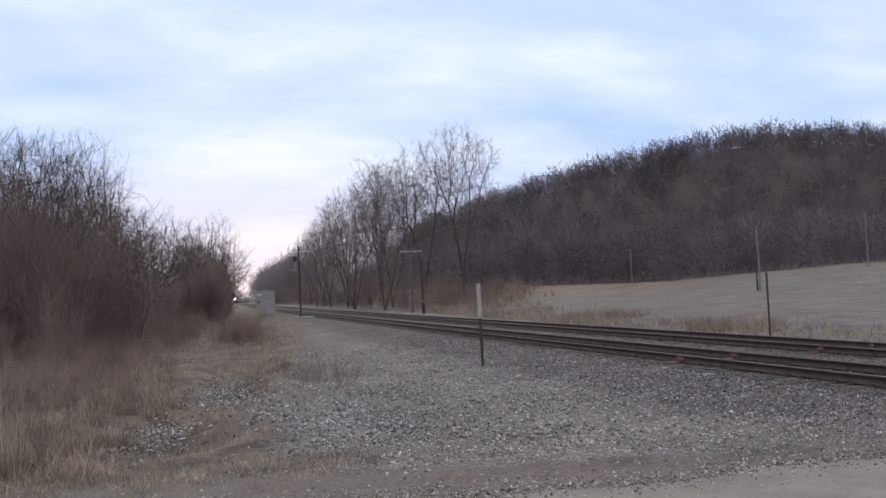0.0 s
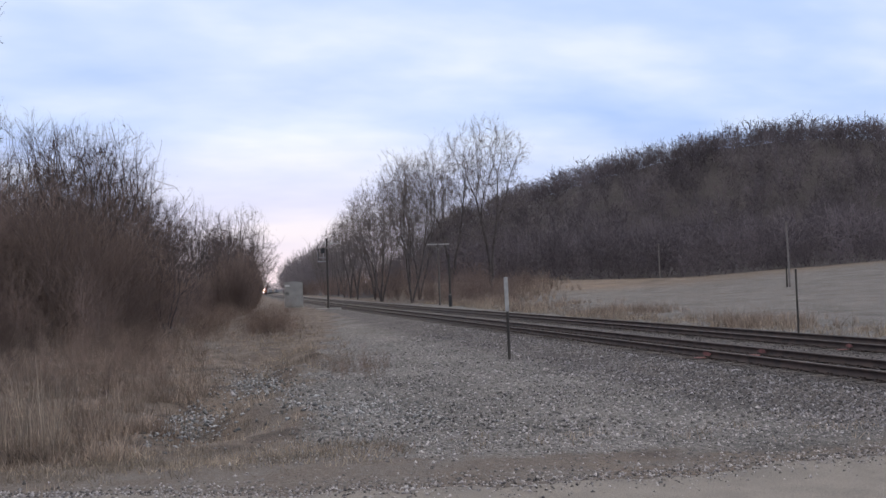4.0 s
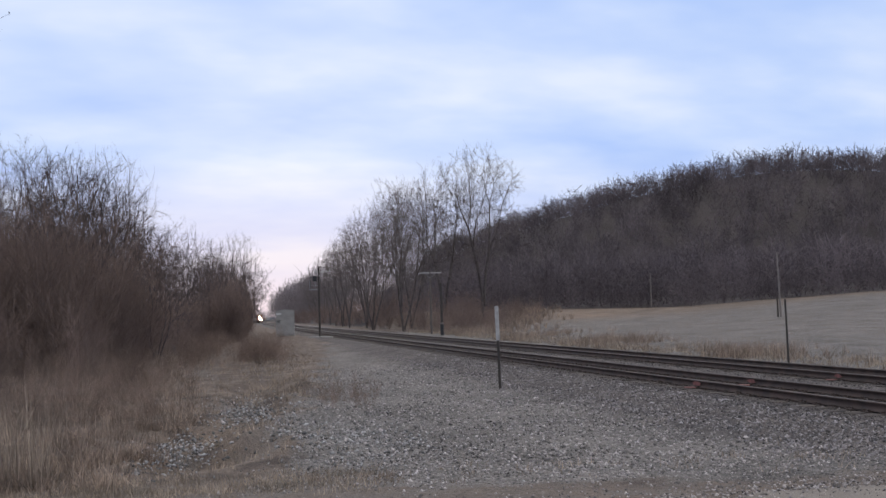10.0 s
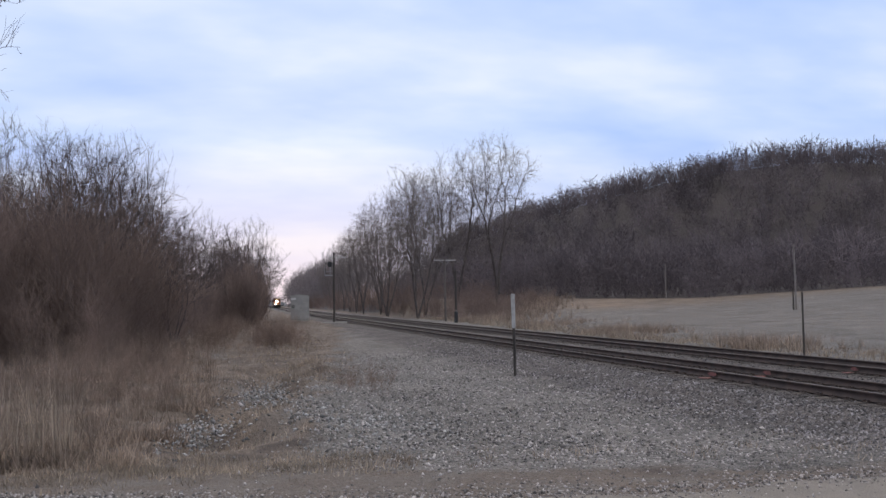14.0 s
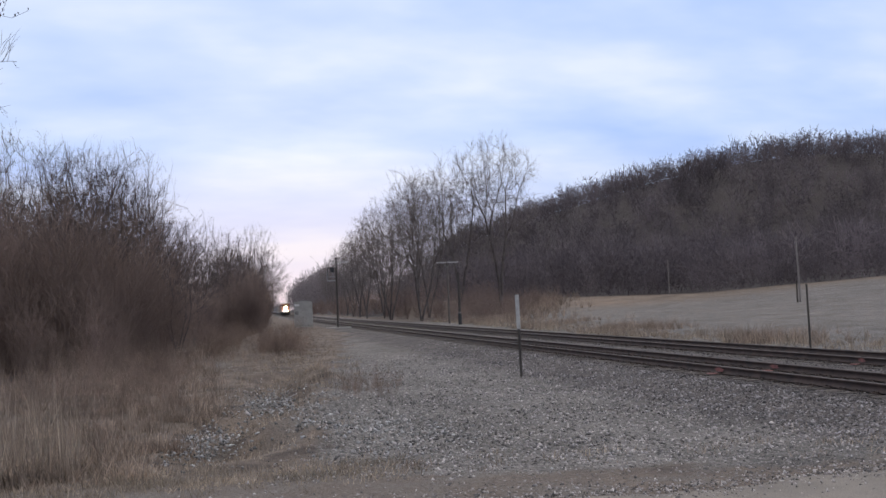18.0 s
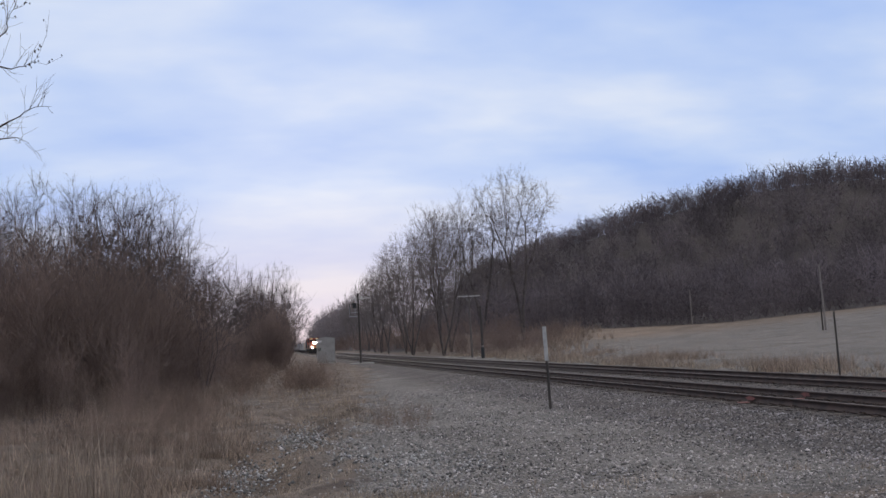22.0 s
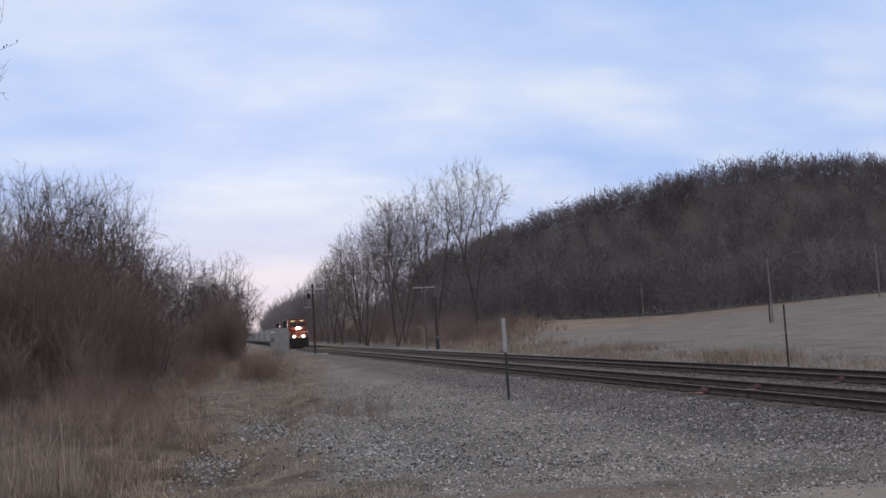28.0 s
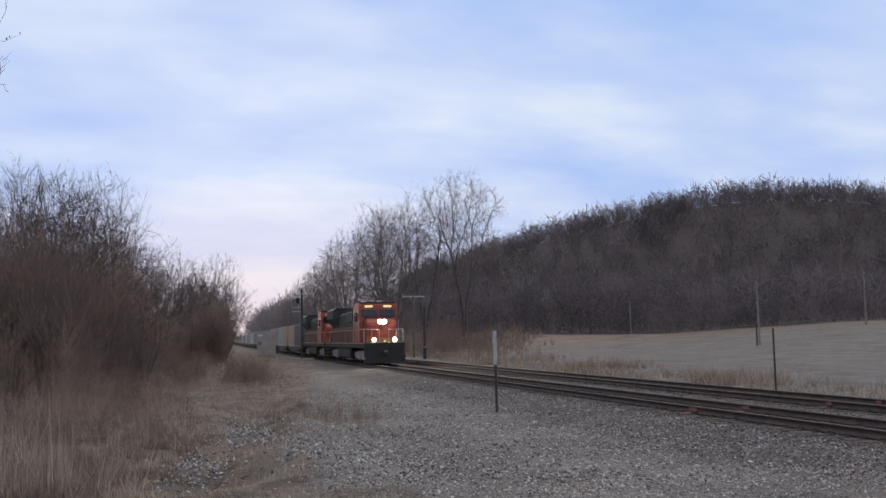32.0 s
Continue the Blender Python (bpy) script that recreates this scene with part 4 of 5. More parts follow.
def build_hill_woods():
    rng = random.Random(12)
    def wood_tree(k, tips, per, r, stick=0.8):
        rows, flow = grow(90 + k, 1.0, wide=0.64 + 0.07 * (k % 4), base=0.06, tips=tips, stems=2, crook=0.06, gaps=4, leaf=r * stick, low=0.1)
        keep = (np.arange(len(rows)) % 2 == 0) | (flow < 4)
        return joined(strips(rows[keep], k), slivers(twigs(rows, flow, k, per, 0.13, r, 2, 0.5), k))

    kinds = [wood_tree(k, 36, 1, 0.0052) for k in range(7)]
    close = [wood_tree(k, 46, 1, 0.0040) for k in range(7)]
    hazy = [wood_tree(k, 34, 1, 0.0050, 0.35) for k in range(5)]
    spots = []
    while len(spots) < 2050:
        x, y = rng.uniform(28, 340), rng.uniform(60, 450)
        if woods_edge(x, y) < 0 or x < 3 + 0.16 * y or y < 0.55 * x or (y < 1.02 * x and rng.random() < 0.85):
            continue
        v = (x - 202) * 0.461 + (y - 302) * 0.887
        if v > 30:
            continue
        spots.append((x, y, rng.uniform(6.5, 11.0) * (1.0 if x > 8 + 0.2 * y else 0.6) * (1 + 0.2 * float(wave(x, y, 26, 1.5))), rng.uniform(0.9, 1.25)))
    # closer growth along the crest
    ridge = []
    while len(ridge) < 420:
        x, y = rng.uniform(60, 340), rng.uniform(120, 450)
        v = (x - 202) * 0.461 + (y - 302) * 0.887
        if -35 < v < 25 and y > 1.0 * x and x > 3 + 0.16 * y:
            ridge.append((x, y, rng.uniform(4.0, 9.5), rng.uniform(0.9, 1.3)))
    low_ridge = []
    while len(low_ridge) < 620:
        x, y = rng.uniform(60, 340), rng.uniform(120, 450)
        v = (x - 202) * 0.461 + (y - 302) * 0.887
        if -26 < v < 4 and y > 1.0 * x and x > 3 + 0.16 * y:
            low_ridge.append((x, y, rng.uniform(2.0, 4.8), rng.uniform(1.1, 1.6)))
    spots += low_ridge
    front = [s for s in spots if woods_edge(s[0], s[1]) < 26] + ridge
    spots = [s for s in spots if woods_edge(s[0], s[1]) >= 26]
    # low growth along the foot of the woods
    low = []
    while len(low) < 420:
        x, y = rng.uniform(36, 240), rng.uniform(60, 150)
        if 0 < woods_edge(x, y) + 2 < 9 and y > 0.55 * x:
            low.append((x, y, rng.uniform(1.6, 4.5), rng.uniform(0.9, 1.4)))
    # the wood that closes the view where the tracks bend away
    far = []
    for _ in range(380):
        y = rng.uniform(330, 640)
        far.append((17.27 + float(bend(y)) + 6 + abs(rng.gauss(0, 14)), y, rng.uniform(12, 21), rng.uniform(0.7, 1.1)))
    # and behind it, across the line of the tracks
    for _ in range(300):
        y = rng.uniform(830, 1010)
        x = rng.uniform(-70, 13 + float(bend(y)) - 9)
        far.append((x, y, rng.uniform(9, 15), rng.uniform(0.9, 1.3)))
    # the paler colour stands in for the haze before these trees
    stuff("far_woods", scattered(hazy, far, 9), FAR_WOOD, "bare trees painted haze-grey where the tracks bend away", "woods")
    stuff("hill_woods", joined(scattered(kinds, spots, 7), scattered(close, front, 8), scattered(kinds, low, 10)), HILLWOOD, "dark bare woods covering the hill", "woods")


build_hill_woods()


def blades(spots, seed):
    """Dry blades. spots: rows of x, y, height, lean, width."""
    rng = np.random.RandomState(seed)
    s = np.asarray(spots, float)
    a = rng.uniform(0, 6.283, len(s))
    z = ground_z(s[:, 0], s[:, 1]) - 0.02
    p0 = np.stack([s[:, 0], s[:, 1], z], -1)
    p1 = p0 + np.stack([np.cos(a) * s[:, 2] * s[:, 3], np.sin(a) * s[:, 2] * s[:, 3], s[:, 2]], -1)
    return slivers(np.concatenate([p0, p1, s[:, 4:5], s[:, 4:5] * 0.25], 1), seed)


def build_grass():
    rng = np.random.RandomState(21)

    def clumps(n, xf, per, h, lean, w):
        """n tufts at places from xf, each with per blades."""
        cx, cy = xf(n)
        k = np.repeat(np.arange(n), per)
        x, y = cx[k] + rng.normal(0, 0.10, n * per), cy[k] + rng.normal(0, 0.10, n * per)
        size = rng.uniform(0.6, 1.25, n)[k]
        return np.stack([x, y, h * size * rng.uniform(0.5, 1.1, n * per), np.abs(rng.normal(0, lean, n * per)), np.full(n * per, w)], -1)

    def left(n):
        y = 13.6 + 30 * rng.rand(4 * n) ** 1.4
        x = np.minimum(ditch_x(y) - 0.5, -0.4) - np.abs(rng.normal(0, 1, 4 * n)) * (2.2 + 0.10 * y) + rng.normal(0, .2, 4 * n)
        patch = wave(x, y, 3.3, 0.9) + 0.8 * wave(x, y, 1.2, 3.1) + 0.7 * rng.normal(size=4 * n)
        pick = np.argsort(-patch)[:n]
        return x[pick], y[pick]

    def verge(n):
        x = np.where(rng.rand(n) < 0.95, rng.uniform(-8, 2.4, n), rng.uniform(2, 9, n))
        return x, 13.3 + 0.05 * np.maximum(0, 3 - x) + rng.normal(0, 0.75, n) - 0.9 * smooth(2, 5, x)

    def middle(n):
        y = rng.uniform(26, 75, n)
        return 0.045 * y + 0.9 + rng.normal(0, 1.2, n), y

    def gully(n):
        y = rng.uniform(15, 30, n)
        return ditch_x(y) + rng.normal(0.5, 0.7, n), y

    def beyond(n):
        y = rng.uniform(14, 110, n)
        return 21.3 + bend(y) + np.abs(rng.normal(0, 3.0, n)), y

    tall = np.concatenate([clumps(1300, left, 14, 0.32, 0.6, 0.009), clumps(300, left, 6, 0.8, 0.35, 0.008)])
    stuff("tall_dry_grass", blades(tall, 1), GRASS, "tall dead brown grass", "grass")
    def nearby(n):
        y = rng.uniform(14.2, 21, n)
        return -2.2 - 0.12 * (y - 14) - np.abs(rng.normal(0, 1.6, n)), y

    short = np.concatenate([clumps(110, nearby, 9, 0.8, 0.3, 0.0055), clumps(34, nearby, 3, 1.5, 0.16, 0.008), clumps(1000, verge, 11, 0.15, 0.6, 0.006), clumps(520, middle, 12, 0.26, 0.5, 0.009), clumps(200, gully, 10, 0.2, 0.6, 0.006)])
    stuff("short_dry_grass", blades(short, 2), PALE_GRASS, "short pale dead grass", "grass")
    def fringe(n):
        y = rng.uniform(14, 100, 6 * n)
        x = 21.6 + bend(y) + np.abs(rng.normal(0, 4.2, 6 * n))
        patch = wave(x, y, 13.0, 0.8) + 0.7 * wave(x, y, 3.7, 2.4) + 0.25 * rng.normal(size=6 * n)
        pick = np.argsort(-patch)[:n]
        return x[pick], y[pick]

    def wood_rim(n):
        d = rng.rand(n)
        return 24 + 24 * d + np.abs(rng.normal(0, 2.5, n)), 86 + 56 * d + rng.normal(0, 3, n)

    stuff("brown_tall_grass", blades(np.concatenate([clumps(900, fringe, 14, 0.75, 0.45, 0.010), clumps(420, wood_rim, 14, 1.0, 0.4, 0.022)]), 5), GRASS, "tall brown dead grass along the field", "grass")
    far = np.concatenate([clumps(1300, beyond, 10, 0.36, 0.6, 0.011), clumps(110, beyond, 14, 0.85, 0.4, 0.010)])
    stuff("trackside_grass", blades(far, 3), PALE_GRASS, "tan dead grass beside the far track", "grass")


build_grass()


def build_stones():
    rng = np.random.RandomState(33)
    n = 90000
    x = np.concatenate([rng.uniform(-4.5, 12, n), rng.uniform(9, 22, n // 2)])
    y = np.concatenate([9.1 + 34 * rng.rand(n) ** 1.7, 13 + 40 * rng.rand(n // 2) ** 1.5])
    g = cover_of(x, y)[:, 0]
    keep = rng.rand(len(x)) < np.clip(g + 0.2 * wave(x, y, 0.8, 2), 0, 1) ** 1.5 * np.where(y < 24, 0.75, 0.45)
    # no stones on ties and rails
    s = x - bend(y)
    keep &= ~((np.abs(s - NEAR) < 1.3) & (np.mod(y - 8.0 + 0.25, 0.5) > 0.12) & (np.mod(y - 8.0 + 0.25, 0.5) < 0.38))
    x, y, s = x[keep], y[keep], s[keep]
    # loose stones thrown along the crumbling edge of the road
    ex = rng.uniform(-6, 12, 6500)
    ey = np.array([road_edge(v) for v in ex]) + rng.normal(0.05, 0.38, 6500)
    x, y, s = np.concatenate([x, ex]), np.concatenate([y, ey]), np.concatenate([s, ex])
    size = 0.012 + 0.018 * rng.rand(len(x)) ** 2 + 0.010 * (rng.rand(len(x)) < 0.06)
    size = size * (0.7 + 0.4 * smooth(9.5, 14, y))
    on_bed = s > NEAR - 4.3 + rng.normal(0, 0.6, len(x))
    for name, pick, mat, words in (("yard_stones", ~on_bed, STONE, "loose grey crushed stones"), ("shoulder_ballast", on_bed & (s < NEAR - 1.7), DARK_STONE, "grey ballast stones on the shoulder of the track"),
                                  ("track_ballast", on_bed & (s >= NEAR - 1.7), FOULED, "dark oily ballast stones between the rails")):
        stuff(name, pebbles(x[pick], y[pick], size[pick], rng), mat, words, "stones")
    # rubble in and beside the gully
    n = 4300
    k = rng.choice(5, n, p=(0.16, 0.22, 0.34, 0.18, 0.10))
    cx, cy = np.array([-0.75, 0.6, 2.4, -0.6, 1.2])[k], np.array([17.8, 26.0, 17.6, 43.0, 23.5])[k]
    wx, wy = np.array([0.5, 0.6, 0.9, 0.8, 0.4])[k], np.array([1.5, 2.8, 1.7, 5.0, 1.6])[k]
    x, y = cx + rng.normal(0, 1, n) * wx, cy + rng.normal(0, 1, n) * wy
    on = x > 0.35 + 0.21 * (y - 15.5) - 2.0 * (k != 2) + rng.normal(0, 0.1, n)
    x, y, n = x[on], y[on], int(on.sum())
    stuff("rubble", pebbles(x, y, 0.013 + 0.034 * rng.rand(n) ** 2.5, rng), RUBBLE, "pale broken rubble in the gully", "rubble")


def pebbles(x, y, size, rng):
    """Angular stones, each one bent out of a double pyramid."""
    m = len(x)
    octa = np.array([[1, 0, 0], [0, 1, 0], [-1, 0, 0], [0, -1, 0], [0, 0, 0.8], [0, 0, -0.6]])
    tri = np.array([[0, 1, 4], [1, 2, 4], [2, 3, 4], [3, 0, 4], [1, 0, 5], [2, 1, 5], [3, 2, 5], [0, 3, 5]])
    v = octa[None] * (1 + rng.normal(0, 0.22, (m, 6, 3))) * (1 + rng.normal(0, 0.25, (m, 1, 3))) + rng.normal(0, 0.18, (m, 6, 3))
    a = rng.uniform(0, 6.283, m)
    c, d = np.cos(a)[:, None], np.sin(a)[:, None]
    v = np.stack([v[..., 0] * c - v[..., 1] * d, v[..., 0] * d + v[..., 1] * c, v[..., 2] + v[..., 0] * rng.normal(0, .3, (m, 1))], -1) * size[:, None, None]
    low = np.where(y < 9.3 + 0.032 * np.maximum(0, 5 - x) ** 2, 0.283, 0.0)
    v += np.stack([x, y, np.maximum(ground_z(x, y), low) + size * 0.1], -1)[:, None]
    f = (np.arange(m) * 6)[:, None, None] + tri[None]
    return v.reshape(-1, 3), f.reshape(-1, 3)


build_stones()


# ---- things beside the line ----
def marker_post(x, y, height, white, label, r=0.045):
    t = thing("marker_post", label, "post", m=on_ground(x, y))
    base = rod(bmesh.new(), (0, 0, -0.3), (0, 0, height - white), r * 0.75, sides=8)
    part("post", base, DARK_WOOD, t)
    if white:
        bm = boxed(-r, r, -0.012, 0.012, height - white, height, 0.006)
        part("plate", bm, DULL_WHITE, t, "flat white plate")
        for z in (height - white + 0.12, height - 0.15):
            part("bolt", rod(bmesh.new(), (0, -0.02, z), (0, 0.03, z), 0.012, sides=6), STEEL, t)
    return t


marker_post(8.5, 27.4, 2.5, 1.05, "leaning marker post with a white upper half", 0.062).rotation_euler = (0, radians(-0.8), 0)
marker_post(21.1, 31.3, 2.48, 0.0, "thin dark steel post beside the far track", 0.05)


def pole(x, y, height, r, mat, label, arm=0.0, arm_drop=0.25, lean=0.0, name="telegraph_pole"):
    t = thing(name, label, "pole", m=on_ground(x, y) @ pose(0, 0, 0, 0, lean))
    part("mast", rod(bmesh.new(), (0, 0, -0.5), (0, 0, height), r, r * 0.72, 10), mat, t)
    if arm:
        z = height - arm_drop
        a = part("crossarm", boxed(-arm / 2, arm / 2, -0.06, 0.06, z - 0.06, z + 0.06, 0.01), PALE_WOOD, t, "pale weathered crossarm")
        for i in range(6):
            px = -arm / 2 + 0.12 + i * (arm - 0.24) / 5
            part("insulator", rod(bmesh.new(), (px, 0, z + 0.06), (px, 0, z + 0.2), 0.035, 0.02, 6), GREY_WOOD, a)
        bm = bmesh.new()
        for s in (-1, 1):
            rod(bm, (0, -0.07, z - 0.55), (s * 0.5, -0.07, z - 0.06), 0.014, sides=5)
        part("brace", bm, STEEL, t)
    return t


pole(21.9, 94, 6.4, 0.12, BROWN_WOOD, "old wooden pole with one pale crossarm", 2.35, 0.12)
stub = pole(21.4, 87.4, 5.0, 0.13, DARK_WOOD, "dark wooden pole stub beside the tracks")
part("band", rod(bmesh.new(), (0, 0, 1.05), (0, 0, 1.22), 0.14, sides=10), GREY_WOOD, stub, "pale bare band of wood")
part("sleeve", rod(bmesh.new(), (0, 0, -0.1), (0, 0, 1.05), 0.17, sides=10), BLACK, stub, "thick black tarred foot")
pole(56, 84, 6.6, 0.105, GREY_WOOD, "leaning wooden pole alone in the field", lean=-0.6, name="field_pole")
pole(55.78, 84.14, 2.2, 0.10, DARK_WOOD, "short dark stub beside the field pole", name="field_stub")
pole(63.9, 128.6, 5.2, 0.10, GREY_WOOD, "wooden pole at the edge of the hill woods", name="field_pole")
pole(84, 102, 7.0, 0.115, GREY_WOOD, "wooden pole on the rise of the field", name="field_pole")


def signal_mast(x, y):
    t = thing("signal_mast", "tall dark signal pole with crossarm and lamp case", "signal", m=on_ground(x, y))
    part("mast", rod(bmesh.new(), (0, 0, 0), (0, 0, 7.4), 0.115, 0.085, 10), DARK_WOOD, t)
    z = 6.85
    a = part("crossarm", boxed(-0.5, 1.35, -0.06, 0.06, z - 0.055, z + 0.055, 0.01), PALE_WOOD, t, "pale weathered crossarm")
    for px in (-0.4, 0.5, 0.85, 1.2):
        part("insulator", rod(bmesh.new(), (px, 0, z + 0.05), (px, 0, z + 0.18), 0.035, 0.02, 6), STEEL, a)
    bm = bmesh.new()
    for s, r in ((-1, 0.5), (1, 0.6)):
        rod(bm, (0, -0.08, z - 0.5), (s * r * 0.8, -0.08, z - 0.05), 0.014, sides=5)
    part("brace", bm, STEEL, t)
    bracket = part("bracket", rod(rod(bmesh.new(), (-0.05, 0, 6.25), (-0.95, 0, 6.25), 0.035), (-0.9, 0, 6.25), (-0.9, 0, 5.1), 0.03), BLACK, t)
    head = part("lamp_case", boxed(-0.62, -0.22, -0.16, 0.2, 5.85, 6.4, 0.04), BLACK, bracket)
    part("lens", rod(bmesh.new(), (-0.42, -0.17, 6.12), (-0.42, -0.2, 6.12), 0.1, sides=16), BLACK, head)
    bm = bmesh.new()
    for px in (-0.95, -0.35):
        rod(bm, (px, 0.1, 5.0), (px, 0.1, 5.9), 0.02, sides=6)
    for pz in (5.0, 4.95, 5.4):
        rod(bm, (-0.95, 0.1, pz), (-0.05, 0.1, pz), 0.018, sides=6)
    part("cage", bm, STEEL, t, "wire service cage")
    part("footing", boxed(-1.2, 1.3, -0.5, 0.5, -0.15, 0.09, 0.03), CONCRETE, t, "pale concrete footing")
    return t


signal_mast(10.85, 98.0)


def relay_hut(x, y, turn):
    w, d, h = 2.15, 1.9, 3.1
    t = thing("relay_hut", "grey metal relay hut with a shallow gabled roof", "hut", m=on_ground(x, y, turn))
    part("body", boxed(-w / 2, w / 2, -d / 2, d / 2, 0.1, h - 0.22, 0.015), HUT, t)
    roof = prism(bmesh.new(), [(-w / 2 - 0.06, h - 0.24), (w / 2 + 0.06, h - 0.24), (w / 2 + 0.06, h - 0.18), (0, h), (-w / 2 - 0.06, h - 0.18)], -d / 2 - 0.06, d / 2 + 0.06, "y")
    part("roof", roof, HUT, t)
    part("base", boxed(-w / 2 - 0.08, w / 2 + 0.08, -d / 2 - 0.08, d / 2 + 0.08, -0.2, 0.06, 0.02), CONCRETE, t, "concrete base")
    door = part("door", boxed(-0.15, 0.75, -d / 2 - 0.03, -d / 2, 0.2, 2.15, 0.01), HUT, t)
    part("handle", rod(bmesh.new(), (0.0, -d / 2 - 0.07, 1.05), (0.0, -d / 2 - 0.07, 1.25), 0.018, sides=6), BLACK, door)
    for z in (0.45, 1.2, 1.95):
        part("hinge", rod(bmesh.new(), (0.76, -d / 2 - 0.03, z - 0.07), (0.76, -d / 2 - 0.03, z + 0.07), 0.018, sides=6), STEEL, door)
    part("sign", boxed(-w / 2 + 0.08, -w / 2 + 0.62, -d / 2 - 0.03, -d / 2 - 0.004, h - 0.62, h - 0.40, 0.004), WHITE_PAINT, t, "bright white blank sign")
    vent = part("vent", boxed(-w / 2 + 0.12, -w / 2 + 0.52, -d / 2 - 0.012, -d / 2 + 0.002, 1.5, 1.85), BLACK, t)
    for i in range(5):
        z = 1.54 + i * 0.06
        part("slat", boxed(-w / 2 + 0.14, -w / 2 + 0.5, -d / 2 - 0.024, -d / 2 - 0.014, z, z + 0.03), HUT, vent)
    return t


relay_hut(8.32, 112, -4)


def paint_marks():
    """Red survey paint on the webs of the four rails, run down on the ties."""
    for i, x in enumerate((NEAR - GAUGE, NEAR + GAUGE, FAR - GAUGE, FAR + GAUGE)):
        rng = random.Random(i)
        y, w = 22.0 + rng.uniform(-0.1, 0.1), (0.24, 0.22, 0.15, 0.14)[i]
        edge = [(y + w * math.cos(a) * rng.uniform(0.7, 1.1), 0.315 + 0.058 * math.sin(a) * rng.uniform(0.8, 1.05)) for a in np.arange(0, 6.28, 0.5)]
        t = thing("paint_mark", "faded red survey paint sprayed on a rail", "paint mark", "survey paint marks",
                  data=prism(bmesh.new(), edge, x - 0.018, x - 0.0135, "x"), material=RED_PAINT)
        splash = [(x - 0.22 + 0.16 * math.cos(a) * rng.uniform(0.5, 1.1), y + w * 0.9 * math.sin(a) * rng.uniform(0.5, 1.1)) for a in np.arange(0, 6.28, 0.5)]
        part("splash", prism(bmesh.new(), splash, 0.216, 0.234, "z"), RED_PAINT, t)


paint_marks()


# ---- train ----
ORANGE = material("orange_enamel", (0.29, 0.05, 0.025), (0.20, 0.037, 0.02), 1.5, 0.42, speckle=0.08, bump_scale=6)
# the hood sides take a darker orange than the nose and cab
HOOD_ORANGE = material("dark_orange_enamel", (0.125, 0.032, 0.022), (0.06, 0.02, 0.016), 1.2, 0.55, speckle=0.1, bump_scale=5)
DARK_GREEN = material("black_green_enamel", (0.03, 0.032, 0.03), (0.018, 0.019, 0.018), 1.5, 0.75)
YELLOW = material("yellow_enamel", (0.30, 0.17, 0.04), (0.19, 0.108, 0.03), 3, 0.45)
SILVER = material("dusty_silver_truck", (0.40, 0.385, 0.37), (0.22, 0.21, 0.2), 3, 0.6, 0.2)
UNDER = material("grimy_black_underframe", (0.022, 0.02, 0.019), (0.013, 0.012, 0.011), 3, 0.8)
GLASS = material("dark_cab_glass", (0.03, 0.035, 0.04), (0.02, 0.022, 0.025), 2, 0.08)
WHEEL = material("wheel_steel", (0.12, 0.09, 0.075), (0.07, 0.055, 0.05), 5, 0.5, 0.6)
LAMP = material("lit_headlight", (1.0, 0.86, 0.66), (1.0, 0.86, 0.66), 1, 0.3, emit=650)
DITCH_LAMP = material("lit_ditch_light", (1.0, 0.80, 0.55), (1.0, 0.80, 0.55), 1, 0.3, emit=350)
BOARD = material("lit_number_board", (1.0, 0.80, 0.36), (1.0, 0.80, 0.36), 1, 0.4, emit=0.55)
DECK = material("flat_car_deck", (0.06, 0.05, 0.045), (0.035, 0.03, 0.028), 2, 0.8)


def truck(parent, y, axles, gap, mat, half=1.02, r=0.52):
    """A truck with its wheels; the frame hangs outside of them."""
    t = part("truck", bmesh.new(), mat, parent, at=pose(0, y, 0))
    bm = bmesh.new()
    span = (axles - 1) * gap / 2 + 0.55
    for s in (-1, 1):
        prism(bm, [(-span, 0.62), (-span + 0.2, 0.45), (-span * 0.45, 0.34), (span * 0.45, 0.34), (span - 0.2, 0.45), (span, 0.62), (span, 0.78),
                   (span * 0.5, 0.98), (-span * 0.5, 0.98), (-span, 0.78)], s * half - 0.07, s * half + 0.07, "x")
        for k in range(axles):
            ya = (k - (axles - 1) / 2) * gap
            box(bm, s * half - 0.14, s * half + 0.14, ya - 0.18, ya + 0.18, 0.36, 0.74, 0.03)
            rod(bm, (s * (half + 0.1), ya + 0.28, 0.55), (s * (half + 0.1), ya + 0.28, 0.92), 0.07, sides=8)
    bm.to_mesh(t.data)
    bm.free()
    if not t.data.materials:
        t.data.materials.append(mat)
    for k in range(axles):
        ya = (k - (axles - 1) / 2) * gap
        bm = bmesh.new()
        for s in (-1, 1):
            rod(bm, (s * 0.69, ya, r), (s * 0.82, ya, r), r, sides=20)
            rod(bm, (s * 0.66, ya, r), (s * 0.69, ya, r), r + 0.03, sides=20)
        rod(bm, (-0.9, ya, r), (0.9, ya, r), 0.09, sides=10)
        part("wheelset", bm, WHEEL, t)
    return t


def handrail(parent, points, r=0.019, mat=None):
    bm = bmesh.new()
    for a, b in zip(points, points[1:]):
        rod(bm, a, b, r, sides=6)
    part("handrail", bm, mat or YELLOW, parent)


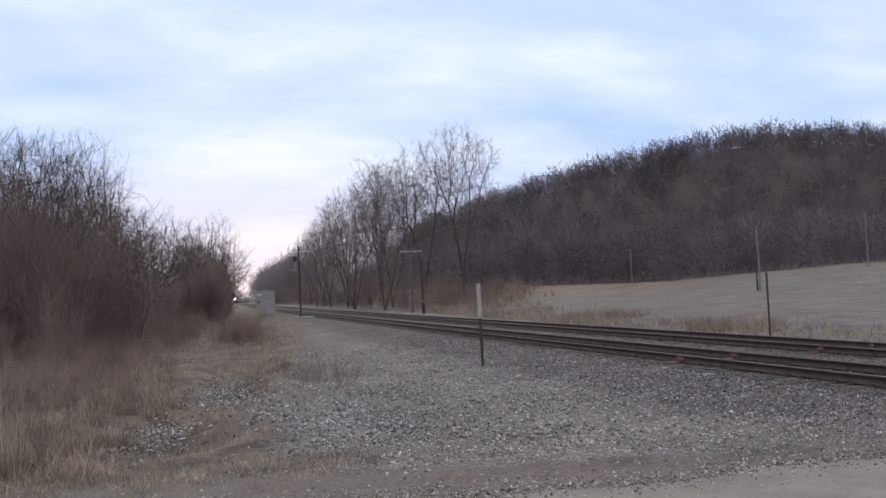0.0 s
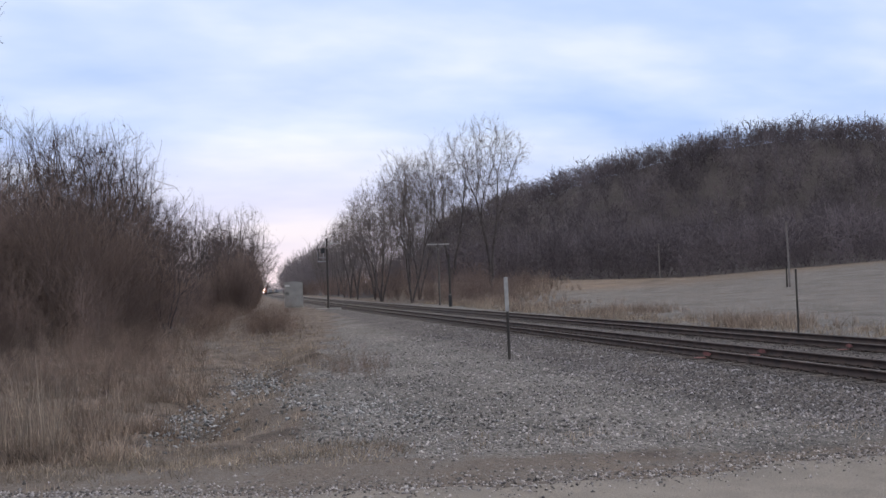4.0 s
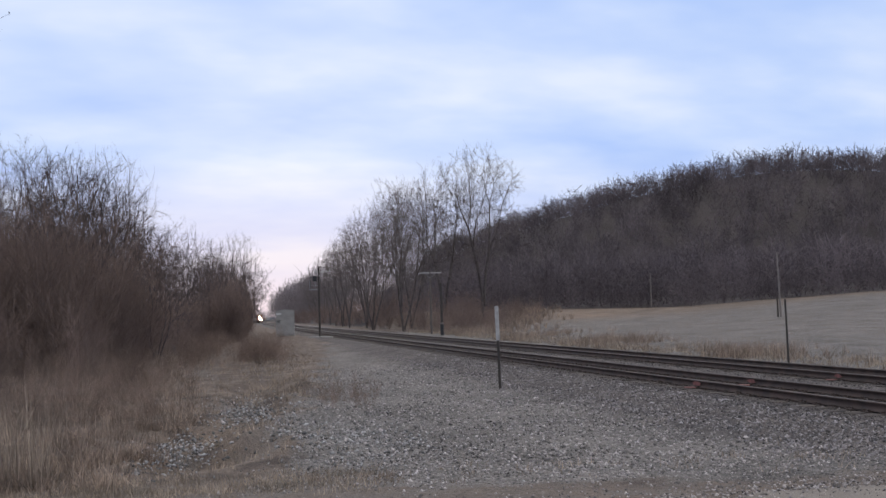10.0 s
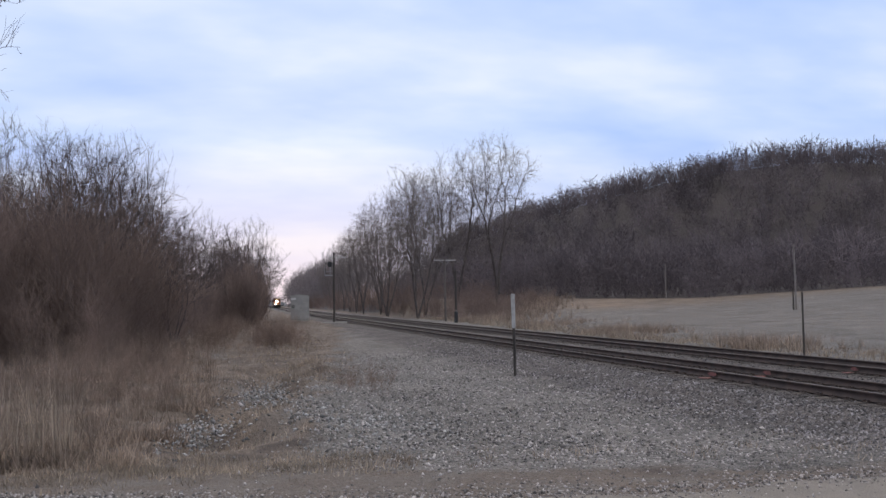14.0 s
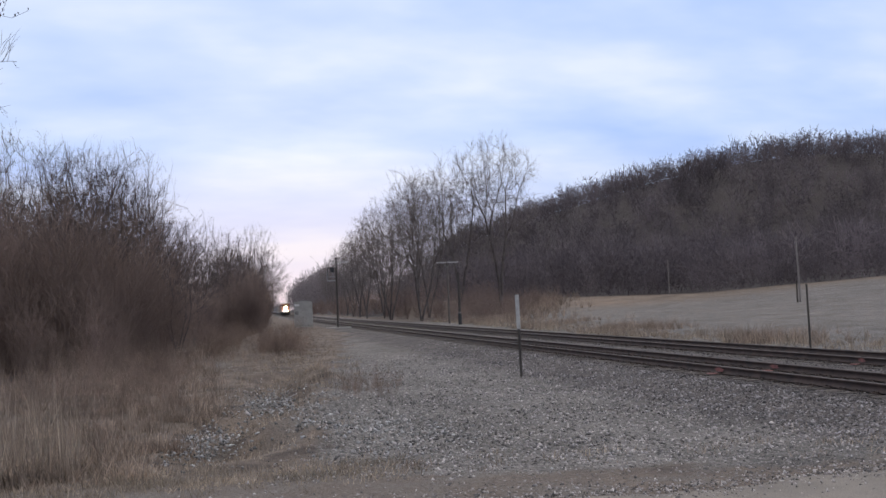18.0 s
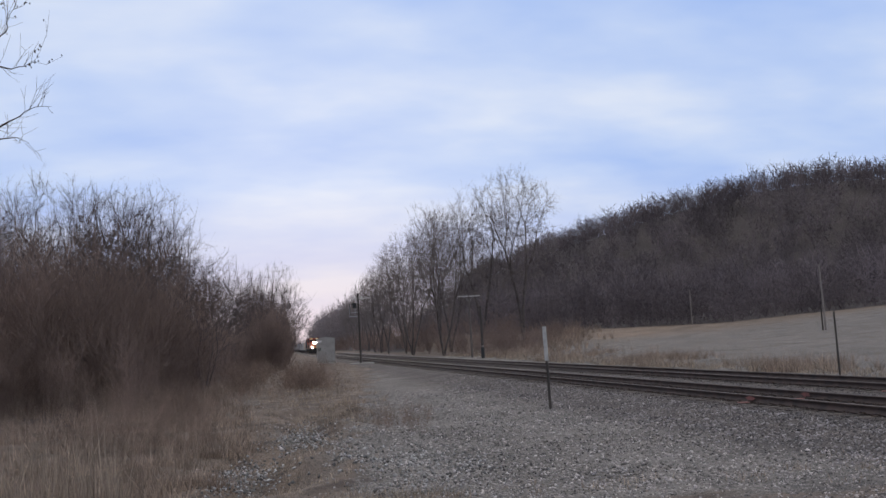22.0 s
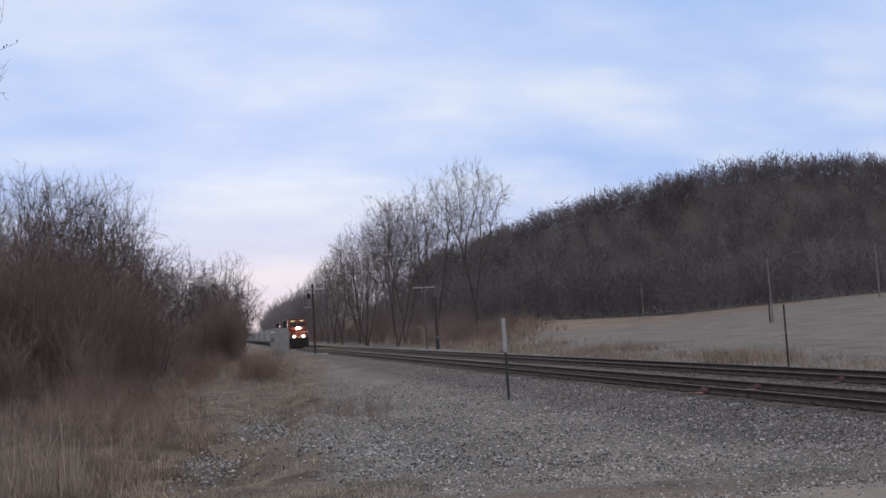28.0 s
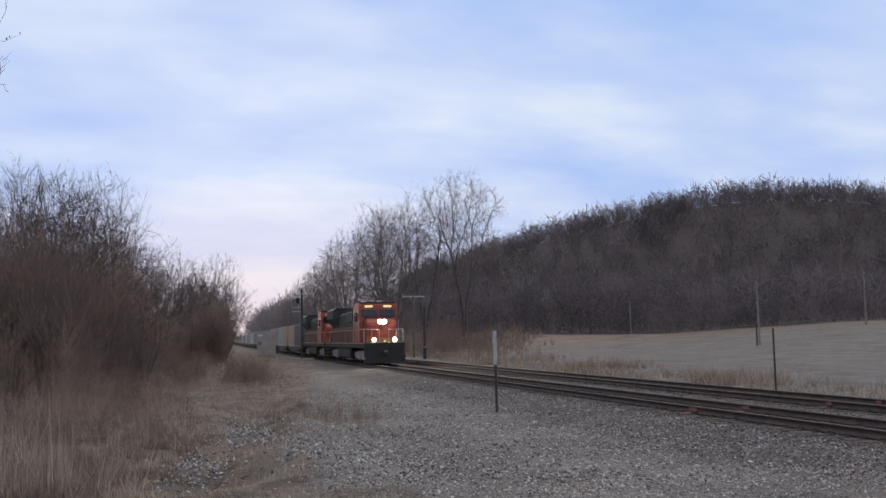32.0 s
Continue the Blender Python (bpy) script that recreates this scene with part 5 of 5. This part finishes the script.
def locomotive(label, lit):
    """Six-axle diesel, 22.3 m long, its front at -11.15 on y, on rails at z 0."""
    t = thing("locomotive", label, "locomotive", "locomotives of the train")
    F = -11.15
    part("underframe", boxed(-1.5, 1.5, F + 0.75, 11.0, 1.22, 1.55, 0.03), UNDER, t)
    # pilot and plow
    pilot = part("pilot", boxed(-1.5, 1.5, F + 0.55, F + 0.78, 0.55, 1.62, 0.03), UNDER, t)
    plow = prism(bmesh.new(), [(-1.45, 0.12), (1.45, 0.12), (1.5, 0.75), (-1.5, 0.75)], F + 0.30, F + 0.52, "y")
    part("plow", plow, UNDER, pilot)
    part("coupler", rod(box(bmesh.new(), -0.16, 0.16, F + 0.0, F + 0.24, 0.72, 1.02, 0.05), (0, F + 0.2, 0.87), (0, F + 0.7, 0.87), 0.1), UNDER, pilot)
    for s in (-1, 1):
        bm = bmesh.new()
        for i in range(4):
            box(bm, s * 1.2 - 0.28, s * 1.2 + 0.28, F + 0.85 + i * 0.06, F + 1.25 + i * 0.06, 0.38 + i * 0.3, 0.43 + i * 0.3)
        part("step", bm, YELLOW, t)
        bm = bmesh.new()
        for i in range(4):
            box(bm, s * 1.2 - 0.28, s * 1.2 + 0.28, 10.3 - i * 0.06, 10.7 - i * 0.06, 0.38 + i * 0.3, 0.43 + i * 0.3)
        part("step", bm, YELLOW, t)
    part("walkway_stripe", boxed(-1.515, 1.515, F + 0.74, 11.01, 1.53, 1.60, 0.01), YELLOW, t, "yellow sill stripe")
    # nose
    nose = prism(bmesh.new(), [(F + 1.55, 1.6), (F + 3.1, 1.6), (F + 3.1, 3.42), (F + 2.1, 3.36), (F + 1.62, 3.05)], -1.12, 1.12, "x")
    bmesh.ops.bevel(nose, geom=nose.edges[:], offset=0.07, segments=2, affect="EDGES")
    nose = part("nose", nose, ORANGE, t)
    part("nose_band", boxed(-1.13, 1.13, F + 1.535, F + 1.56, 1.66, 1.95, 0.004), YELLOW, nose)
    part("nose_door", boxed(-0.95, -0.35, F + 1.52, F + 1.56, 1.98, 2.9, 0.01), ORANGE, nose)
    case = part("headlight_case", boxed(-0.34, 0.34, F + 1.52, F + 1.75, 2.98, 3.34, 0.03), BLACK, nose)
    for s in (-1, 1):
        part("headlight", rod(bmesh.new(), (s * 0.155, F + 1.50, 3.17), (s * 0.155, F + 1.53, 3.17), 0.135, sides=20), LAMP if lit else GLASS, case)
    # cab
    cab = prism(bmesh.new(), [(F + 2.95, 1.6), (F + 5.5, 1.6), (F + 5.5, 4.35), (F + 5.3, 4.62), (F + 3.3, 4.62), (F + 3.08, 4.42)], -1.5, 1.5, "x")
    bmesh.ops.bevel(cab, geom=[e for e in cab.edges if abs(e.verts[0].co.z - e.verts[1].co.z) < 0.5], offset=0.06, segments=2, affect="EDGES")
    cab = part("cab", cab, ORANGE, t)
    part("roof", boxed(-1.42, 1.42, F + 3.2, F + 5.45, 4.60, 4.68, 0.03), DARK_GREEN, cab)
    for s in (-1, 1):
        part("windshield", boxed(*sorted((s * 0.12, s * 1.28)), F + 2.93, F + 3.0, 3.55, 4.12, 0.012), GLASS, cab)
        part("number_board", boxed(*sorted((s * 0.42, s * 1.02)), F + 3.0, F + 3.14, 4.27, 4.43, 0.01), BOARD if lit else WHITE_PAINT, cab)
        part("side_window", boxed(*sorted((s * 1.47, s * 1.515)), F + 3.5, F + 4.2, 3.2, 3.95, 0.012), GLASS, cab)
        part("side_window", boxed(*sorted((s * 1.47, s * 1.515)), F + 4.3, F + 5.0, 3.2, 3.95, 0.012), GLASS, cab)
        lamp = part("ditch_light_case", rod(bmesh.new(), (s * 0.76, F + 0.62, 1.83), (s * 0.76, F + 0.85, 1.83), 0.14, sides=14), BLACK, t)
        part("ditch_light", rod(bmesh.new(), (s * 0.76, F + 0.60, 1.83), (s * 0.76, F + 0.63, 1.83), 0.115, sides=16), DITCH_LAMP if lit else GLASS, lamp)
        part("mirror", boxed(s * 1.62 - 0.06, s * 1.62 + 0.06, F + 3.42, F + 3.46, 3.3, 3.7), BLACK, cab)
    part("horn", rod(rod(bmesh.new(), (0.2, F + 4.0, 4.78), (0.2, F + 4.5, 4.8), 0.09, 0.03, 10), (0.4, F + 4.0, 4.78), (0.4, F + 4.5, 4.8), 0.08, 0.03, 10), STEEL, cab)
    part("cab_stripe", boxed(-1.51, 1.51, F + 2.98, F + 5.49, 2.58, 2.64, 0.004), YELLOW, cab)
    # hood with its dark upper half
    hood = part("hood", boxed(-0.98, 0.98, F + 5.5, 10.2, 1.6, 2.9, 0.04), HOOD_ORANGE, t)
    part("upper_hood", prism(bmesh.new(), [(-0.98, 2.9), (0.98, 2.9), (0.98, 3.95), (0.75, 4.18), (-0.75, 4.18), (-0.98, 3.95)], F + 5.5, 10.15, "y"), DARK_GREEN, t)
    part("blower_housing", boxed(-1.45, 1.45, F + 6.2, F + 9.0, 3.2, 4.1, 0.08), DARK_GREEN, t)
    part("radiator", prism(bmesh.new(), [(-1.05, 3.1), (1.05, 3.1), (1.5, 3.75), (1.5, 4.45), (1.2, 4.68), (-1.2, 4.68), (-1.5, 4.45), (-1.5, 3.75)], 5.6, 9.9, "y"), DARK_GREEN, t)
    for s in (-1, 1):
        part("radiator_screen", boxed(*sorted((s * 1.49, s * 1.52)), 5.8, 9.7, 3.85, 4.4), DARK_GREEN, t)
        for i in range(11):
            y0 = F + 5.75 + i * 1.35
            part("hood_door", boxed(*sorted((s * 0.975, s * 1.0)), y0, y0 + 1.30, 1.72, 2.86, 0.006), HOOD_ORANGE, hood)
        part("hood_stripe", boxed(*sorted((s * 0.99, s * 1.012)), F + 5.5, 10.15, 2.58, 2.64), YELLOW, hood)
        for i in range(13):
            y0 = F + 5.8 + i * 1.28
            bm = rod(bmesh.new(), (s * 1.46, y0, 1.55), (s * 1.46, y0, 2.6), 0.018, sides=6)
            part("stanchion", bm, BLACK, t)
        handrail(t, [(s * 1.46, F + 5.6, 2.6), (s * 1.46, 10.5, 2.6)])
        handrail(t, [(s * 1.46, F + 2.9, 2.6), (s * 1.46, F + 1.0, 2.6), (s * 1.46, F + 0.9, 0.5)], 0.028, DULL_WHITE)
        handrail(t, [(s * 1.46, F + 0.9, 2.6), (s * 0.35, F + 0.8, 2.55), (s * 0.35, F + 0.8, 1.6)], 0.024, DULL_WHITE)
        handrail(t, [(s * 0.92, F + 0.82, 2.58), (s * 0.92, F + 0.74, 0.5)], 0.024, DULL_WHITE)
        for i in range(4):
            part("step_edge", boxed(s * 1.2 - 0.28, s * 1.2 + 0.28, F + 0.835 + i * 0.06, F + 0.855 + i * 0.06, 0.37 + i * 0.3, 0.44 + i * 0.3), DULL_WHITE, t)
        handrail(t, [(s * 1.52, F + 2.86, 1.7), (s * 1.52, F + 2.86, 3.3)], 0.024, DULL_WHITE)
        handrail(t, [(s * 1.52, F + 5.45, 1.7), (s * 1.52, F + 5.45, 3.3)], 0.024, DULL_WHITE)
        part("sill_pipe", rod(bmesh.new(), (s * 1.4, -3, 1.05), (s * 1.4, 4, 1.05), 0.06), UNDER, t)
    part("exhaust_stack", boxed(-0.4, 0.4, 0.4, 1.5, 4.16, 4.45, 0.04), DARK_GREEN, t)
    part("fuel_tank", boxed(-1.45, 1.45, -3.6, 3.3, 0.35, 1.2, 0.14), UNDER, t)
    for y in (-6.6, 6.4):
        truck(t, y, 3, 1.88, SILVER)
    if lit:
        part("step_lamp", rod(bmesh.new(), (0.0, F + 0.5, 1.72), (0.0, F + 0.56, 1.72), 0.06, sides=12), BOARD, t, "small lit lamp over the coupler")
    part("rear_coupler", boxed(-0.16, 0.16, 10.9, 11.2, 0.72, 1.02, 0.05), UNDER, t)
    return t


def flat_car():
    t = thing("flat_car", "low black intermodal flat car on two trucks", "flat car", "flat cars of the train")
    part("deck", boxed(-1.3, 1.3, -9.4, 9.4, 0.92, 1.06, 0.02), DECK, t)
    sill = prism(bmesh.new(), [(-9.4, 1.04), (-9.4, 0.82), (-6.4, 0.72), (-4.8, 0.45), (4.8, 0.45), (6.4, 0.72), (9.4, 0.82), (9.4, 1.04)], -1.36, -1.28, "x")
    part("side_sill", sill, UNDER, t)
    sill = prism(bmesh.new(), [(-9.4, 1.04), (-9.4, 0.82), (-6.4, 0.72), (-4.8, 0.45), (4.8, 0.45), (6.4, 0.72), (9.4, 0.82), (9.4, 1.04)], 1.28, 1.36, "x")
    part("side_sill", sill, UNDER, t)
    part("center_sill", boxed(-0.3, 0.3, -9.9, 9.9, 0.6, 0.95), UNDER, t)
    for y in (-7.6, 7.6):
        truck(t, y, 2, 1.75, UNDER, r=0.46)
    for s in (-1, 1):
        part("coupler", boxed(-0.14, 0.14, *sorted((s * 9.8, s * 10.25)), 0.7, 1.0, 0.04), UNDER, t)
        bm = bmesh.new()
        for i in range(4):
            rod(bm, (s * 1.3, 9.3, 0.5 + i * 0.3), (s * 0.9, 9.3, 0.5 + i * 0.3), 0.015, sides=5)
        part("ladder", bm, YELLOW, t)
    return t


BOX_TINTS = {}


def box_mat(tint):
    if tint not in BOX_TINTS:
        c = dict(slate=(0.10, 0.10, 0.11), tan=(0.36, 0.275, 0.20), white=(0.31, 0.30, 0.285), pale=(0.185, 0.19, 0.20), rust=(0.2, 0.085, 0.055))[tint]
        BOX_TINTS[tint] = material(tint + "_container_paint", c, tuple(v * 0.72 for v in c), 0.7, 0.55, speckle=0.08)
    return BOX_TINTS[tint]


def container(length, tint, words):
    """Ribbed steel box, floor at z 0, middle at y 0."""
    t = thing("freight_container", words, "container", "containers of the train")
    h, w, L = 2.75, 1.28, length / 2
    m = box_mat(tint)
    bm = bmesh.new()
    n = int(length / 0.6)
    pts = []
    for i in range(n):
        y = -L + 0.15 + i * (length - 0.3) / n
        s = (length - 0.3) / n
        pts += [(y, 0.0), (y + s * 0.35, 0.0), (y + s * 0.5, -0.04), (y + s * 0.85, -0.04)]
    pts.append((L - 0.15, 0.0))
    for s in (-1, 1):
        bm = bmesh.new()
        row = [(bm.verts.new((s * (w + o - 0.01), y, 0.15)), bm.verts.new((s * (w + o - 0.01), y, h - 0.1))) for y, o in pts]
        for a, b in zip(row, row[1:]):
            bm.faces.new((a[0], b[0], b[1], a[1]) if s > 0 else (b[0], a[0], a[1], b[1]))
        part("side_wall", bm, m, t)
        part("bottom_rail", boxed(*sorted((s * (w - 0.1), s * w)), -L, L, 0.0, 0.16, 0.01), m, t)
        part("top_rail", boxed(*sorted((s * (w - 0.08), s * w)), -L, L, h - 0.12, h, 0.01), m, t)
        part("end_wall", boxed(-w + 0.1, w - 0.1, *sorted((s * (L - 0.08), s * (L - 0.03))), 0.1, h - 0.06), m, t)
        for e in (-1, 1):
            part("corner_post", boxed(*sorted((s * (w - 0.14), s * w)), *sorted((e * (L - 0.16), e * L)), 0.0, h, 0.01), m, t)
    bm = bmesh.new()
    for x in (-0.8, -0.35, 0.35, 0.8):
        rod(bm, (x, -L - 0.01, 0.2), (x, -L - 0.01, h - 0.2), 0.02, sides=6)
    part("lock_rods", bm, STEEL, t)
    part("roof", boxed(-w + 0.02, w - 0.02, -L + 0.02, L - 0.02, h - 0.03, h + 0.01, 0.005), m, t)
    part("floor", boxed(-w + 0.05, w - 0.05, -L + 0.05, L - 0.05, 0.02, 0.14), UNDER, t)
    return t


SPEED, LEAD_Y = 21.05, 66.5      # metres a second; the front's place at the clip's end


def line_pose(y):
    return pose(NEAR + float(bend(y)), y, RAIL_TOP, 0, 0, -math.degrees(math.atan(bend_turn(y))))


def run_of(middle, lift=0.0, ahead=0.0):
    """Rows for a thing whose middle stands that far behind the train's front."""
    rows = []
    for k in range(17):
        t = k * 2.0
        rows.append((t, line_pose(LEAD_Y + SPEED * (32.0 - t) + middle) @ pose(0, ahead, lift)))
    return rows


MOVES = []
lead = locomotive("orange and black diesel locomotive with lit lamps", True)
MOVES.append((lead, run_of(11.15)))
second = locomotive("orange and black diesel locomotive, unlit, coupled second", False)
MOVES.append((second, run_of(11.15 + 22.5)))

LOADS = ["slate tan", "tan white", "white", "pale pale", "white white", "pale", "pale white", "white", "pale pale", "tan white", "slate pale",
         "white", "pale pale", "white white", "pale", "rust tan", "white", "pale pale", "slate", "white white", "pale", "white"]
COLOUR_WORDS = dict(slate="slate grey", tan="faded tan", white="off-white", pale="pale blue-grey", rust="rust red")
car_proto, box_protos = None, {}
at = 45.0 + 10.3
for load in LOADS:
    if car_proto is None:
        car_proto = car = flat_car()
    else:
        car = copy_thing(car_proto, Matrix())
    MOVES.append((car, run_of(at)))
    kinds = load.split()
    long = 17.2 if len(kinds) == 1 else 8.4
    for j, tint in enumerate(kinds):
        key = (tint, long)
        if key not in box_protos:
            box_protos[key] = c = container(long, tint, COLOUR_WORDS[tint] + " ribbed steel container on a flat car")
        else:
            c = copy_thing(box_protos[key], Matrix())
        shift = 0.0 if len(kinds) == 1 else (-4.5, 4.5)[j]
        MOVES.append((c, run_of(at, 1.065, shift)))
    at += 20.5


def motions():
    for ob, rows in MOVES:
        walk(ob, rows)


motions()
